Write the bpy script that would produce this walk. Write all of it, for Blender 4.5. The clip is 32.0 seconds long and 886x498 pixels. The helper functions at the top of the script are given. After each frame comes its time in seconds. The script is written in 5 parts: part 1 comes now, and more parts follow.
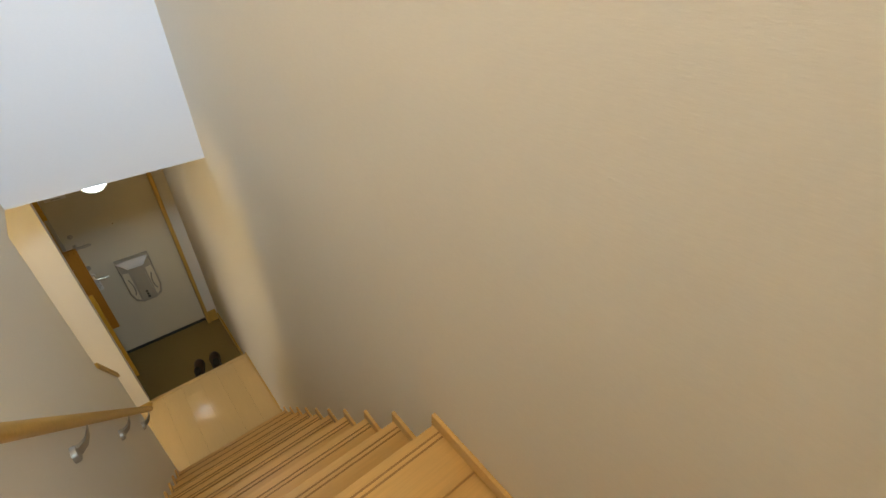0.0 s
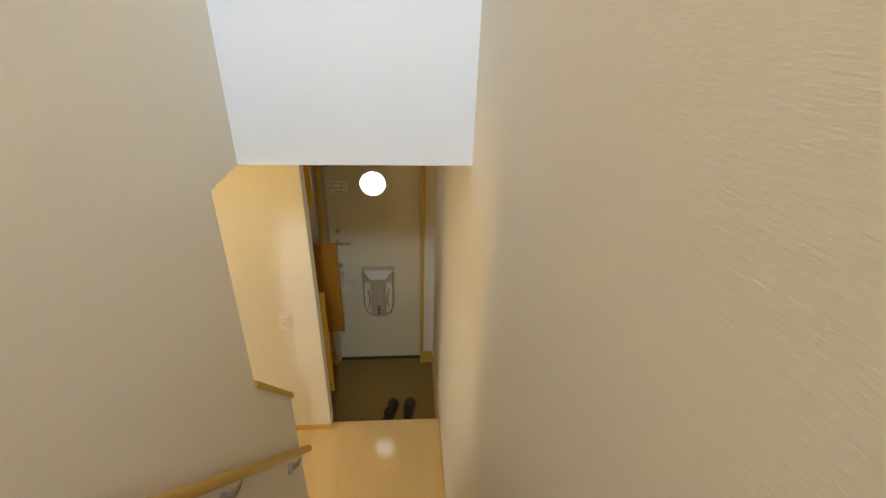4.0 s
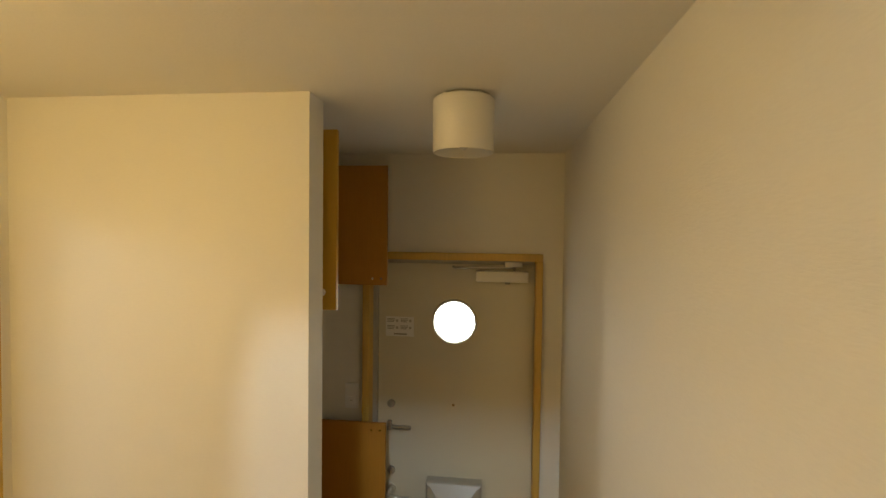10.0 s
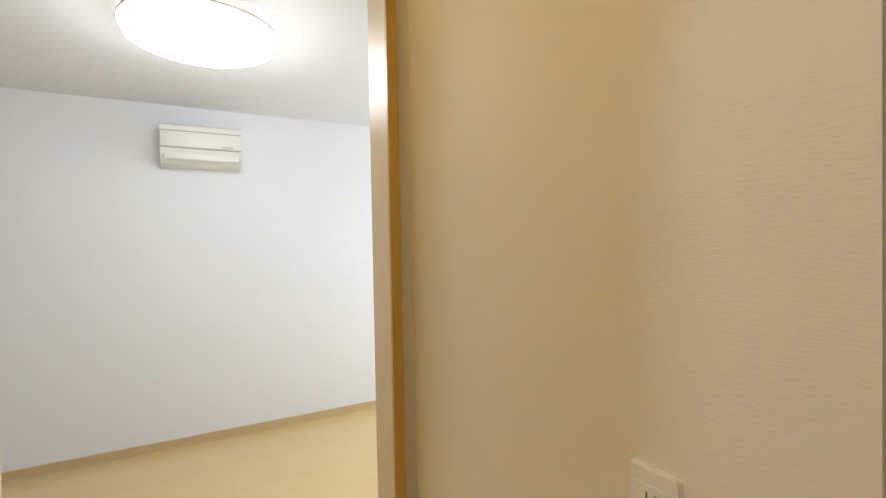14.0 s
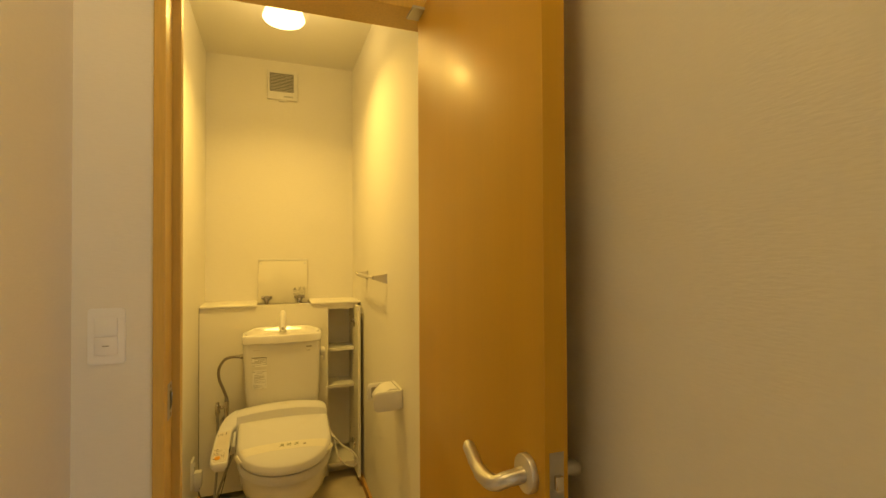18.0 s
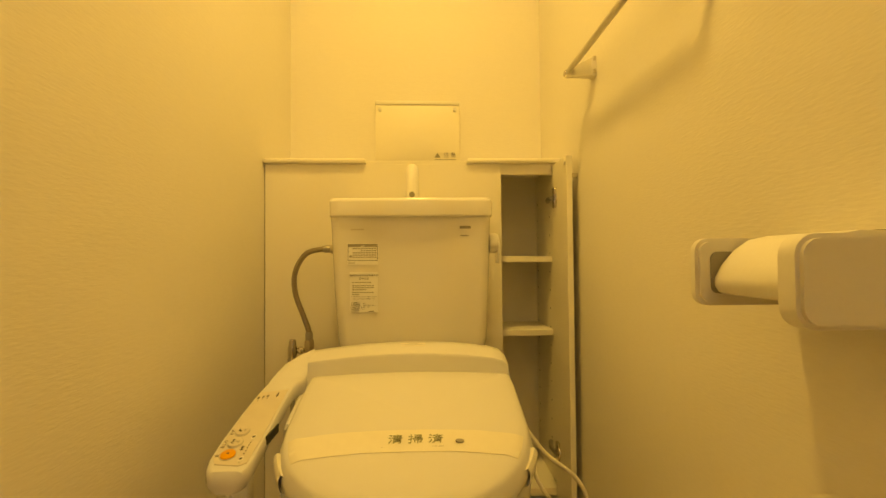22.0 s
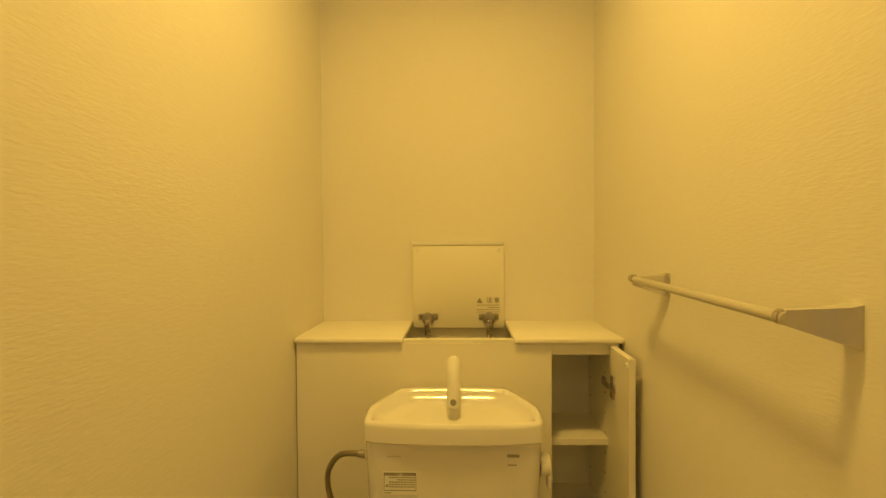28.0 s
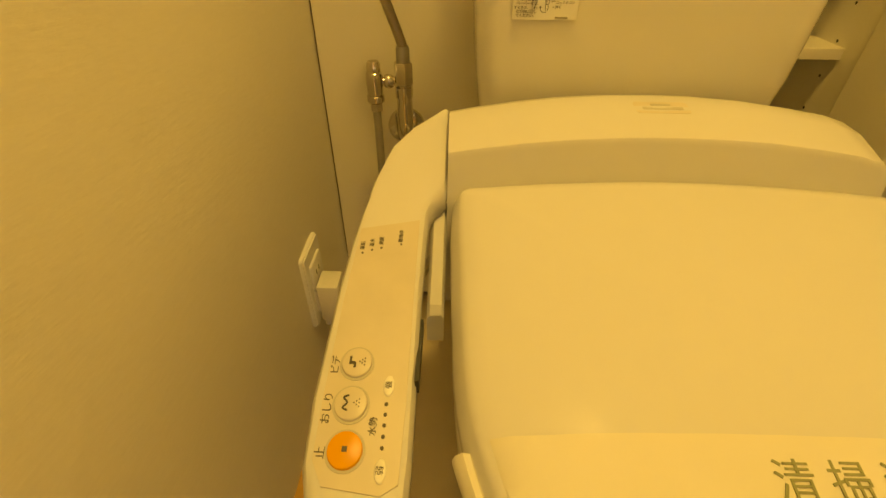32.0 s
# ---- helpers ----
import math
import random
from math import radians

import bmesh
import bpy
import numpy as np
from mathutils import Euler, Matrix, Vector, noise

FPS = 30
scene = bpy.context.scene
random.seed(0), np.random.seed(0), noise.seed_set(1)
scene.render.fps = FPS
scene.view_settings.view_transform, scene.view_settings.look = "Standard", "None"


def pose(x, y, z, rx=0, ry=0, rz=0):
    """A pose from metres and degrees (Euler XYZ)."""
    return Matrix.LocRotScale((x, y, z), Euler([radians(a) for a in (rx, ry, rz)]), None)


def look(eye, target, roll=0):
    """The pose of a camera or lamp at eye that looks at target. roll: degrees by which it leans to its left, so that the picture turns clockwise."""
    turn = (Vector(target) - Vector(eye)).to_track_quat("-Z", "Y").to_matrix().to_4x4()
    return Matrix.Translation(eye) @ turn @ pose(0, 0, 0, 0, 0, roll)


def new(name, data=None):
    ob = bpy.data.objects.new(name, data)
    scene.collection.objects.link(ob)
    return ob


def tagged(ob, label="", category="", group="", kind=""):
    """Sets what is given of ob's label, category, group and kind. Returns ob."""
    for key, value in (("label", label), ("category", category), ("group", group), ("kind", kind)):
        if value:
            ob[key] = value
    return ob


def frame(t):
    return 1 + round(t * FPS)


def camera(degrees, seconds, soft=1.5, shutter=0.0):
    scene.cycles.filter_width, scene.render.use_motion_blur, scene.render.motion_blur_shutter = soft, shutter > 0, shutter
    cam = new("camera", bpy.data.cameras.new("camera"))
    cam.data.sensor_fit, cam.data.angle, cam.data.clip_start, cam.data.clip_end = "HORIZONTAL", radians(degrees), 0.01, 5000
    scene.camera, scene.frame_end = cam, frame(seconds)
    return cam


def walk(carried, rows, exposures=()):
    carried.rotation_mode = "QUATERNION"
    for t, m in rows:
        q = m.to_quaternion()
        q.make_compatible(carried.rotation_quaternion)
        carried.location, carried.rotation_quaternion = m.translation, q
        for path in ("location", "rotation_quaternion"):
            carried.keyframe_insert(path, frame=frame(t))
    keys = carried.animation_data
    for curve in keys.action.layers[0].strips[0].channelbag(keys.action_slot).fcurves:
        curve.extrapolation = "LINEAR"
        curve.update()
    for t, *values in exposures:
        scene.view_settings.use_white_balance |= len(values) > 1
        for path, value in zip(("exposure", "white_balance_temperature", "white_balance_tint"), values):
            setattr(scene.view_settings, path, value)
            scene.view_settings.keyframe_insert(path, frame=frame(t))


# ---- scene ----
cam = camera(87.7, 32.0)
PATH = [
    (0, (0.339, 1.615, 3.331), (1.375, 2.834, 2.131), 1.1),
    (0.5, (0.411, 1.727, 3.292), (1.27, 3.072, 2.086), 1.8),
    (1, (0.481, 1.825, 3.215), (1.184, 3.272, 2.027), 2.0),
    (1.5, (0.543, 1.893, 3.144), (1.094, 3.438, 2.001), 2.1),
    (2, (0.561, 1.967, 3.11), (0.953, 3.58, 1.994), 1.8),
    (2.5, (0.569, 2.073, 3.024), (0.834, 3.731, 1.937), 1.9),
    (3, (0.562, 2.211, 2.937), (0.77, 3.912, 1.905), 2.0),
    (3.5, (0.561, 2.327, 2.891), (0.739, 4.049, 1.889), 2.0),
    (5.5, (0.561, 2.771, 2.507), (0.612, 4.63, 1.772), 1.0),
    (6, (0.545, 2.859, 2.441), (0.566, 4.746, 1.778), 0.8),
    (6.5, (0.529, 2.986, 2.344), (0.519, 4.907, 1.786), 0.5),
    (7, (0.536, 3.085, 2.302), (0.492, 5.036, 1.867), 0.4),
    (7.5, (0.506, 3.198, 2.227), (0.438, 5.172, 1.914), 0.3),
    (8, (0.513, 3.321, 2.184), (0.425, 5.306, 1.951), 0.5),
    (8.5, (0.545, 3.424, 2.091), (0.438, 5.414, 1.919), 0.7),
    (9, (0.535, 3.517, 2.027), (0.413, 5.51, 1.905), 0.7),
    (9.5, (0.484, 3.595, 1.982), (0.339, 5.589, 1.903), 0.6),
    (10, (0.469, 3.675, 1.945), (0.25, 5.662, 1.887), 0.7),
    (10.5, (0.486, 3.775, 1.871), (0.147, 5.746, 1.826), 0.6),
    (11, (0.462, 3.868, 1.813), (0.007, 5.815, 1.772), 0.5),
    (11.5, (0.441, 3.97, 1.745), (-0.177, 5.871, 1.693), 0.6),
    (12, (0.42, 4.065, 1.65), (-0.403, 5.887, 1.596), 0.4),
    (12.5, (0.366, 4.150, 1.552), (-0.669, 5.862, 1.502), 0.0),
    (13, (0.29, 4.208, 1.468), (-0.999, 5.737, 1.442), -0.3),
    (13.5, (0.212, 4.293, 1.384), (-1.336, 5.559, 1.351), -0.8),
    (15.5, (-0.112, 4.468, 1.277), (-2.107, 4.337, 1.231), -0.9),
    (16, (-0.207, 4.489, 1.308), (-2.124, 3.922, 1.246), -1.2),
    (16.5, (-0.285, 4.476, 1.293), (-2.002, 3.453, 1.239), -1.3),
    (17, (-0.384, 4.36, 1.214), (-1.743, 2.893, 1.226), -1.6),
    (17.5, (-0.433, 4.241, 1.217), (-1.461, 2.526, 1.237), -0.7),
    (18, (-0.466, 4.1, 1.189), (-1.159, 2.225, 1.218), -0.3),
    (18.5, (-0.54, 3.951, 1.17), (-0.962, 1.996, 1.191), -0.4),
    (19, (-0.575, 3.79, 1.128), (-0.88, 1.814, 1.15), -0.1),
    (19.5, (-0.549, 3.609, 1.088), (-0.819, 1.625, 1.102), -0.1),
    (20, (-0.552, 3.415, 1.02), (-0.773, 1.428, 1.047), -0.5),
    (20.5, (-0.551, 3.245, 0.952), (-0.746, 1.255, 0.975), -0.0),
    (21, (-0.557, 3.064, 0.876), (-0.716, 1.071, 0.897), -0.2),
    (21.5, (-0.536, 2.905, 0.782), (-0.671, 0.91, 0.805), -0.5),
    (22, (-0.543, 2.788, 0.684), (-0.62, 0.79, 0.733), -0.5),
    (22.5, (-0.538, 2.71, 0.584), (-0.621, 0.712, 0.627), -0.9),
    (23, (-0.559, 2.68, 0.495), (-0.619, 0.681, 0.491), -0.8),
    (23.5, (-0.585, 2.681, 0.403), (-0.619, 0.682, 0.388), -0.6),
    (24, (-0.584, 2.674, 0.439), (-0.63, 0.677, 0.341), -0.9),
    (24.5, (-0.565, 2.644, 0.551), (-0.613, 0.646, 0.469), -0.6),
    (25, (-0.562, 2.641, 0.732), (-0.585, 0.642, 0.664), -0.8),
    (25.5, (-0.557, 2.638, 0.929), (-0.605, 0.641, 0.848), -0.7),
    (26, (-0.564, 2.698, 1.08), (-0.6, 0.698, 1.04), -0.5),
    (26.5, (-0.553, 2.734, 1.181), (-0.596, 0.735, 1.112), -0.2),
    (28.5, (-0.509, 2.637, 1.178), (-0.408, 0.64, 1.146), -0.5),
    (29, (-0.459, 2.578, 1.108), (-0.366, 0.581, 1.062), -0.4),
    (29.5, (-0.407, 2.501, 1.014), (-0.324, 0.503, 0.96), -0.4),
    (30, (-0.359, 2.399, 0.939), (-0.291, 0.416, 0.688), -0.1),
    (30.5, (-0.342, 2.316, 0.823), (-0.25, 0.458, 0.089), -0.5),
    (31, (-0.329, 2.291, 0.739), (-0.248, 0.598, -0.321), -0.5),
    (31.5, (-0.322, 2.274, 0.697), (-0.28, 0.667, -0.493), 0.1),
    (32, (-0.325, 2.266, 0.672), (-0.295, 0.693, -0.563), 0.7),
]
walk(cam, [(t, look(e, g, r)) for t, e, g, r in PATH],
     [(0.0, -0.12, 6500, 10), (1.5, -0.08, 6700, 10), (3.0, 0.05, 6900, 10), (6.0, 0.13, 6700, 10), (8.0, 0.0, 6450, 10), (10.0, 0.04, 6800, 10), (11.0, 0.17, 6900, 10), (12.0, 0.17, 6900, 10), (13.0, 0.0, 6600, 10), (15.5, -0.55, 6600, 10), (17.0, -0.57, 7050, 11), (18.0, -0.4, 7350, 10), (19.0, -0.12, 7350, 11), (20.5, -0.1, 7600, 11),
      (22.0, -0.16, 8500, 9), (23.0, -0.05, 11200, 8), (24.0, 0.2, 11400, 8), (25.0, 0.03, 7900, 6), (26.0, -0.42, 7600, 6), (29.0, -0.72, 8300, 8), (30.0, -0.62, 9300, 9), (31.0, -0.27, 9700, 8), (32.0, -0.12, 8900, 6)])


# lamp powers in watts
WINDOW_W, BALCONY_W, LANDING_W, HALL_W, TOILET_W, ROOM_W = 13.2, 45, 19.0, 7.1, 12.3, 20.5

# ---- light ----
world = bpy.data.worlds.new("world")
scene.world = world
world.use_nodes = True
wn = world.node_tree.nodes
sky = wn.new("ShaderNodeTexSky")
sky.sky_type, sky.sun_disc = "NISHITA", False
sky.sun_elevation, sky.sun_rotation = radians(40), radians(200)
world.node_tree.links.new(sky.outputs[0], wn["Background"].inputs[0])
wn["Background"].inputs[1].default_value = 0.1


def area_light(name, m, sx, sy, power, colour, spread=180):
    d = bpy.data.lights.new(name, "AREA")
    d.shape, d.size, d.size_y, d.energy, d.color = "RECTANGLE", sx, sy, power, colour
    ob = new(name, d)
    ob.matrix_world = m
    d.spread = radians(spread)
    return ob


def point_light(name, at, radius, power, colour):
    d = bpy.data.lights.new(name, "POINT")
    d.shadow_soft_size, d.energy, d.color = radius, power, colour
    ob = new(name, d)
    ob.location = at
    return ob


# daylight from the high landing window and the room's balcony window, and the four lamps
area_light("landing_window_light", look((0.60, 0.54, 4.62), (0.40, 3.955, 3.05)), 0.30, 0.46, WINDOW_W, (0.71, 0.86, 1.0), 72)
area_light("balcony_window_light", look((-2.3, 6.95, 1.2), (-1.9, 4.0, 1.1)), 1.6, 1.8, BALCONY_W, (0.80, 0.90, 1.0))
point_light("landing_lamp_light", (0.39, 2.3, 4.75), 0.06, LANDING_W, (1.0, 0.70, 0.36))
point_light("hall_lamp_light", (-0.45, 3.85, 2.16), 0.07, HALL_W, (1.0, 0.66, 0.20))
point_light("toilet_lamp_light", (-0.51, 2.10, 2.20), 0.06, TOILET_W * 0.13, (1.0, 0.67, 0.17))
area_light("toilet_lamp_downlight", pose(-0.51, 2.10, 2.135), 0.13, 0.13, TOILET_W * 0.72, (1.0, 0.67, 0.17), 146)
point_light("room_lamp_light", (-2.02, 4.43, 2.11), 0.16, ROOM_W, (0.87, 0.94, 1.0))


# ---- materials ----
def material(name, colour, rough=0.6, metal=0.0, grain=0.08, scale=40.0, stretch=(1, 1, 1), bump=0.1, depth=0.002, big=0.06, coat=0.0, rnd=0.0, spec=0.5):
    m = bpy.data.materials.new(name)
    m.use_nodes = True
    nt = m.node_tree
    n, l = nt.nodes, nt.links
    b = n["Principled BSDF"]
    geo = n.new("ShaderNodeNewGeometry")
    mp = n.new("ShaderNodeMapping")
    mp.inputs["Scale"].default_value = stretch
    l.new(geo.outputs["Position"], mp.inputs["Vector"])
    fine = n.new("ShaderNodeTexNoise")
    fine.inputs["Scale"].default_value, fine.inputs["Detail"].default_value = scale, 4
    l.new(mp.outputs[0], fine.inputs["Vector"])
    broad = n.new("ShaderNodeTexNoise")
    broad.inputs["Scale"].default_value, broad.inputs["Detail"].default_value = 1.7, 3
    l.new(mp.outputs[0], broad.inputs["Vector"])
    dark = [c * (1 - grain) for c in colour]
    light = [min(1, c * (1 + grain)) for c in colour]
    r1 = n.new("ShaderNodeMix")
    r1.data_type = "RGBA"
    r1.inputs["A"].default_value, r1.inputs["B"].default_value = (*dark, 1), (*light, 1)
    l.new(fine.outputs["Fac"], r1.inputs["Factor"])
    hsv = n.new("ShaderNodeHueSaturation")
    mr = n.new("ShaderNodeMapRange")
    mr.inputs["To Min"].default_value, mr.inputs["To Max"].default_value = 1 - big, 1 + big
    l.new(broad.outputs["Fac"], mr.inputs["Value"])
    last = mr.outputs[0]
    if rnd:
        info = n.new("ShaderNodeObjectInfo")
        m2 = n.new("ShaderNodeMapRange")
        m2.inputs["To Min"].default_value, m2.inputs["To Max"].default_value = 1 - rnd, 1 + rnd
        l.new(info.outputs["Random"], m2.inputs["Value"])
        mul = n.new("ShaderNodeMath")
        mul.operation = "MULTIPLY"
        l.new(last, mul.inputs[0])
        l.new(m2.outputs[0], mul.inputs[1])
        last = mul.outputs[0]
    l.new(last, hsv.inputs["Value"])
    l.new(r1.outputs["Result"], hsv.inputs["Color"])
    l.new(hsv.outputs[0], b.inputs["Base Color"])
    b.inputs["Roughness"].default_value, b.inputs["Metallic"].default_value = rough, metal
    b.inputs["Specular IOR Level"].default_value = spec
    b.inputs["Coat Weight"].default_value = coat
    b.inputs["Coat Roughness"].default_value = 0.15
    if bump:
        bp = n.new("ShaderNodeBump")
        bp.inputs["Strength"].default_value, bp.inputs["Distance"].default_value = bump, depth
        l.new(fine.outputs["Fac"], bp.inputs["Height"])
        l.new(bp.outputs[0], b.inputs["Normal"])
    return m


def glow(name, colour, strength):
    m = bpy.data.materials.new(name)
    m.use_nodes = True
    b = m.node_tree.nodes["Principled BSDF"]
    b.inputs["Base Color"].default_value = (0.8, 0.8, 0.8, 1)
    b.inputs["Emission Color"].default_value, b.inputs["Emission Strength"].default_value = (*colour, 1), strength
    return m


M_WALL = material("wallpaper", (0.81, 0.775, 0.69), 0.75, grain=0.03, scale=330, stretch=(0.2, 0.2, 1.0), bump=0.34, depth=0.0012, big=0.02)
# header wallpaper: the landing window's cool daylight is put into its bluish colour
M_HEADER = material("daylight_blue_wallpaper", (0.73, 0.78, 0.87), 0.75, grain=0.03, scale=330, stretch=(0.2, 0.2, 1.0), bump=0.34, depth=0.0012, big=0.02)
M_WALL_ROOM = material("room_wallpaper", (0.80, 0.80, 0.80), 0.75, grain=0.02, scale=110, stretch=(0.3, 0.3, 1.6), bump=0.25, depth=0.002, big=0.02)
M_CEIL = material("ceiling_paper", (0.80, 0.77, 0.70), 0.8, grain=0.03, scale=160, bump=0.25, big=0.02)
M_WOOD = material("oak_trim", (0.62, 0.395, 0.09), 0.42, grain=0.16, scale=26, stretch=(6, 6, 0.5), bump=0.05, depth=0.001, big=0.08, coat=0.2)
M_DOORWOOD = material("oak_veneer", (0.58, 0.33, 0.034), 0.42, grain=0.028, scale=18, stretch=(8, 8, 0.35), bump=0.03, depth=0.0006, big=0.06, coat=0.05, spec=0.35)
M_CABWOOD = material("cabinet_veneer", (0.50, 0.225, 0.03), 0.5, grain=0.12, scale=22, stretch=(6, 6, 0.4), bump=0.04, depth=0.0006, big=0.07, spec=0.3)
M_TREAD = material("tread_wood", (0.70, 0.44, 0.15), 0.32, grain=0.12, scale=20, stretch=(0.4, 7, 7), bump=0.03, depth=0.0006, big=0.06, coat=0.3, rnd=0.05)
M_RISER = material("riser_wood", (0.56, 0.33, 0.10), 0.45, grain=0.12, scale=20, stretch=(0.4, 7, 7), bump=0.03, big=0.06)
M_FLOOR = material("floor_board", (0.68, 0.49, 0.23), 0.12, grain=0.05, scale=22, stretch=(7, 0.4, 7), bump=0.02, depth=0.0004, big=0.04, rnd=0.012)
M_TREADLINE = material("tread_groove", (0.36, 0.20, 0.06), 0.5, bump=0)
M_GROOVE = material("groove_dark", (0.12, 0.06, 0.02), 0.6, bump=0)
M_GENKAN = material("genkan_sheet", (0.25, 0.178, 0.055), 0.55, grain=0.2, scale=90, bump=0.15, big=0.12)
M_STEEL_DOOR = material("door_paint", (0.71, 0.66, 0.51), 0.45, grain=0.015, scale=300, bump=0.1, depth=0.0005, big=0.015)
M_BRACKET = material("bracket_grey", (0.46, 0.45, 0.41), 0.45, 0.8, grain=0.06, scale=120, bump=0.04, depth=0.0003)
M_SKIRT = material("pale_skirting", (0.62, 0.45, 0.24), 0.4, grain=0.06, scale=20, stretch=(7, 0.5, 7), bump=0.02, depth=0.0005)
M_JAMB = material("pale_jamb", (0.72, 0.60, 0.42), 0.4, grain=0.05, scale=18, stretch=(8, 8, 0.35), bump=0.03, depth=0.0006, big=0.05)
M_WHITE = material("white_plate", (0.86, 0.85, 0.82), 0.35, grain=0.01, bump=0, big=0.01)
M_TOWEL = material("satin_rail", (0.66, 0.63, 0.56), 0.42, 0.55, grain=0.03, scale=200, bump=0.02, depth=0.0003)
M_SATIN = material("satin_lever", (0.72, 0.70, 0.64), 0.3, 0.9, grain=0.03, bump=0)
M_METAL = material("brushed_metal", (0.46, 0.44, 0.40), 0.42, 1.0, grain=0.06, scale=120, bump=0.04, depth=0.0003)
M_HOSE = material("braided_hose", (0.38, 0.34, 0.28), 0.3, 1.0, grain=0.2, scale=700, bump=0.3, depth=0.0004)
M_CHROME = material("chrome", (0.64, 0.60, 0.53), 0.09, 1.0, grain=0.02, bump=0)
M_MAILBOX = material("mail_box_plastic", (0.44, 0.405, 0.325), 0.28, grain=0.03, scale=200, bump=0.02, depth=0.0003, big=0.02)
M_PLASTIC = material("white_plastic", (0.78, 0.76, 0.70), 0.35, grain=0.02, scale=200, bump=0.03, depth=0.0003, big=0.01)
M_GREYPL = material("grey_plastic", (0.50, 0.48, 0.42), 0.4, grain=0.03, scale=200, bump=0.03, depth=0.0003, big=0.02)
M_DARKGREY = material("slot_dark", (0.05, 0.05, 0.045), 0.6, bump=0)
M_CERAMIC = material("glazed_ceramic", (0.81, 0.785, 0.72), 0.08, grain=0.01, bump=0, big=0.01, coat=0.6)
M_LID = material("washlet_plastic", (0.69, 0.68, 0.66), 0.22, grain=0.01, bump=0, big=0.012, spec=0.05)
M_MELAMINE = material("white_melamine", (0.85, 0.81, 0.69), 0.4, grain=0.015, scale=200, bump=0.02, depth=0.0003, big=0.015)
M_VINYL = material("marble_vinyl", (0.66, 0.57, 0.40), 0.22, grain=0.26, scale=7, bump=0.02, big=0.26)
M_LEATHER = material("shoe_leather", (0.045, 0.025, 0.018), 0.45, grain=0.2, scale=120, bump=0.2, depth=0.001)
M_RUBBER = material("rubber_black", (0.02, 0.02, 0.02), 0.6, bump=0.1)
M_LABEL = material("paper_label", (0.88, 0.87, 0.83), 0.5, grain=0.01, bump=0)
M_INK = material("printed_ink", (0.10, 0.09, 0.07), 0.6, bump=0)
M_INKGREY = material("printed_grey", (0.32, 0.30, 0.24), 0.6, bump=0)
M_ORANGE = material("orange_button", (0.75, 0.34, 0.03), 0.35, bump=0)
M_PANEL = material("control_panel", (0.63, 0.58, 0.50), 0.35, bump=0)
M_FILM = material("paper_band", (0.76, 0.73, 0.64), 0.42, grain=0.03, scale=30, bump=0.12, depth=0.002, spec=0.06)
M_ROPE = material("cord_white", (0.76, 0.73, 0.64), 0.45, bump=0)
M_GREEN_INK = material("green_ink", (0.27, 0.285, 0.16), 0.6, bump=0)
M_GLOBE = glow("lamp_globe_glow", (1.0, 0.86, 0.55), 9.0)
M_SHADE_GLOW = glow("glass_shade_glow", (1.0, 0.78, 0.38), 5.0)
M_LED = glow("led_cover_glow", (0.95, 0.98, 1.0), 6.0)
M_OUTSIDE = glow("daylight_outside", (0.86, 0.97, 1.0), 7.0)

# ---- mesh helpers ----


def cuboid(bm, x0, x1, y0, y1, z0, z1, bevel=0.0):
    r = bmesh.ops.create_cube(bm, size=1.0)
    vs = r["verts"]
    for v in vs:
        v.co = Vector(((x0 + x1) / 2 + v.co.x * (x1 - x0), (y0 + y1) / 2 + v.co.y * (y1 - y0), (z0 + z1) / 2 + v.co.z * (z1 - z0)))
    if bevel:
        es = list({e for v in vs for e in v.link_edges})
        bmesh.ops.bevel(bm, geom=es, offset=bevel, segments=2, affect="EDGES", profile=0.5)
    return bm


def block(*a, bevel=0.0):
    return cuboid(bmesh.new(), *a, bevel=bevel)


def tube(points, radius, sides=10, bm=None, closed=False):
    """A round bar along a smooth line of points."""
    bm = bm or bmesh.new()
    pts = [Vector(p) for p in points]
    rings = []
    side = None
    for i, p in enumerate(pts):
        a, b = pts[max(i - 1, 0)], pts[min(i + 1, len(pts) - 1)]
        d = (b - a).normalized()
        if side is None:
            side = d.orthogonal().normalized()
        side = (side - d * side.dot(d)).normalized()
        up = d.cross(side)
        r = radius[i] if isinstance(radius, (list, tuple)) else radius
        rings.append([bm.verts.new(p + (side * math.cos(k * math.tau / sides) + up * math.sin(k * math.tau / sides)) * r) for k in range(sides)])
    skin(bm, rings)
    return bm


def skin(bm, rings, cap=True):
    for a, b in zip(rings, rings[1:]):
        n = len(a)
        for k in range(n):
            bm.faces.new((a[k], a[(k + 1) % n], b[(k + 1) % n], b[k]))
    if cap:
        bm.faces.new(rings[0][::-1])
        bm.faces.new(rings[-1])
    bmesh.ops.recalc_face_normals(bm, faces=bm.faces)
    return bm


def curve_points(ctrl, steps=8):
    """Catmull-Rom points through the control points."""
    c = [Vector(p) for p in ctrl]
    c = [2 * c[0] - c[1]] + c + [2 * c[-1] - c[-2]]
    out = []
    for i in range(1, len(c) - 2):
        for s in range(steps):
            t = s / steps
            p0, p1, p2, p3 = c[i - 1:i + 3]
            out.append(0.5 * (2 * p1 + (p2 - p0) * t + (2 * p0 - 5 * p1 + 4 * p2 - p3) * t * t + (3 * p1 - p0 - 3 * p2 + p3) * t ** 3))
    return out + [c[-2]]


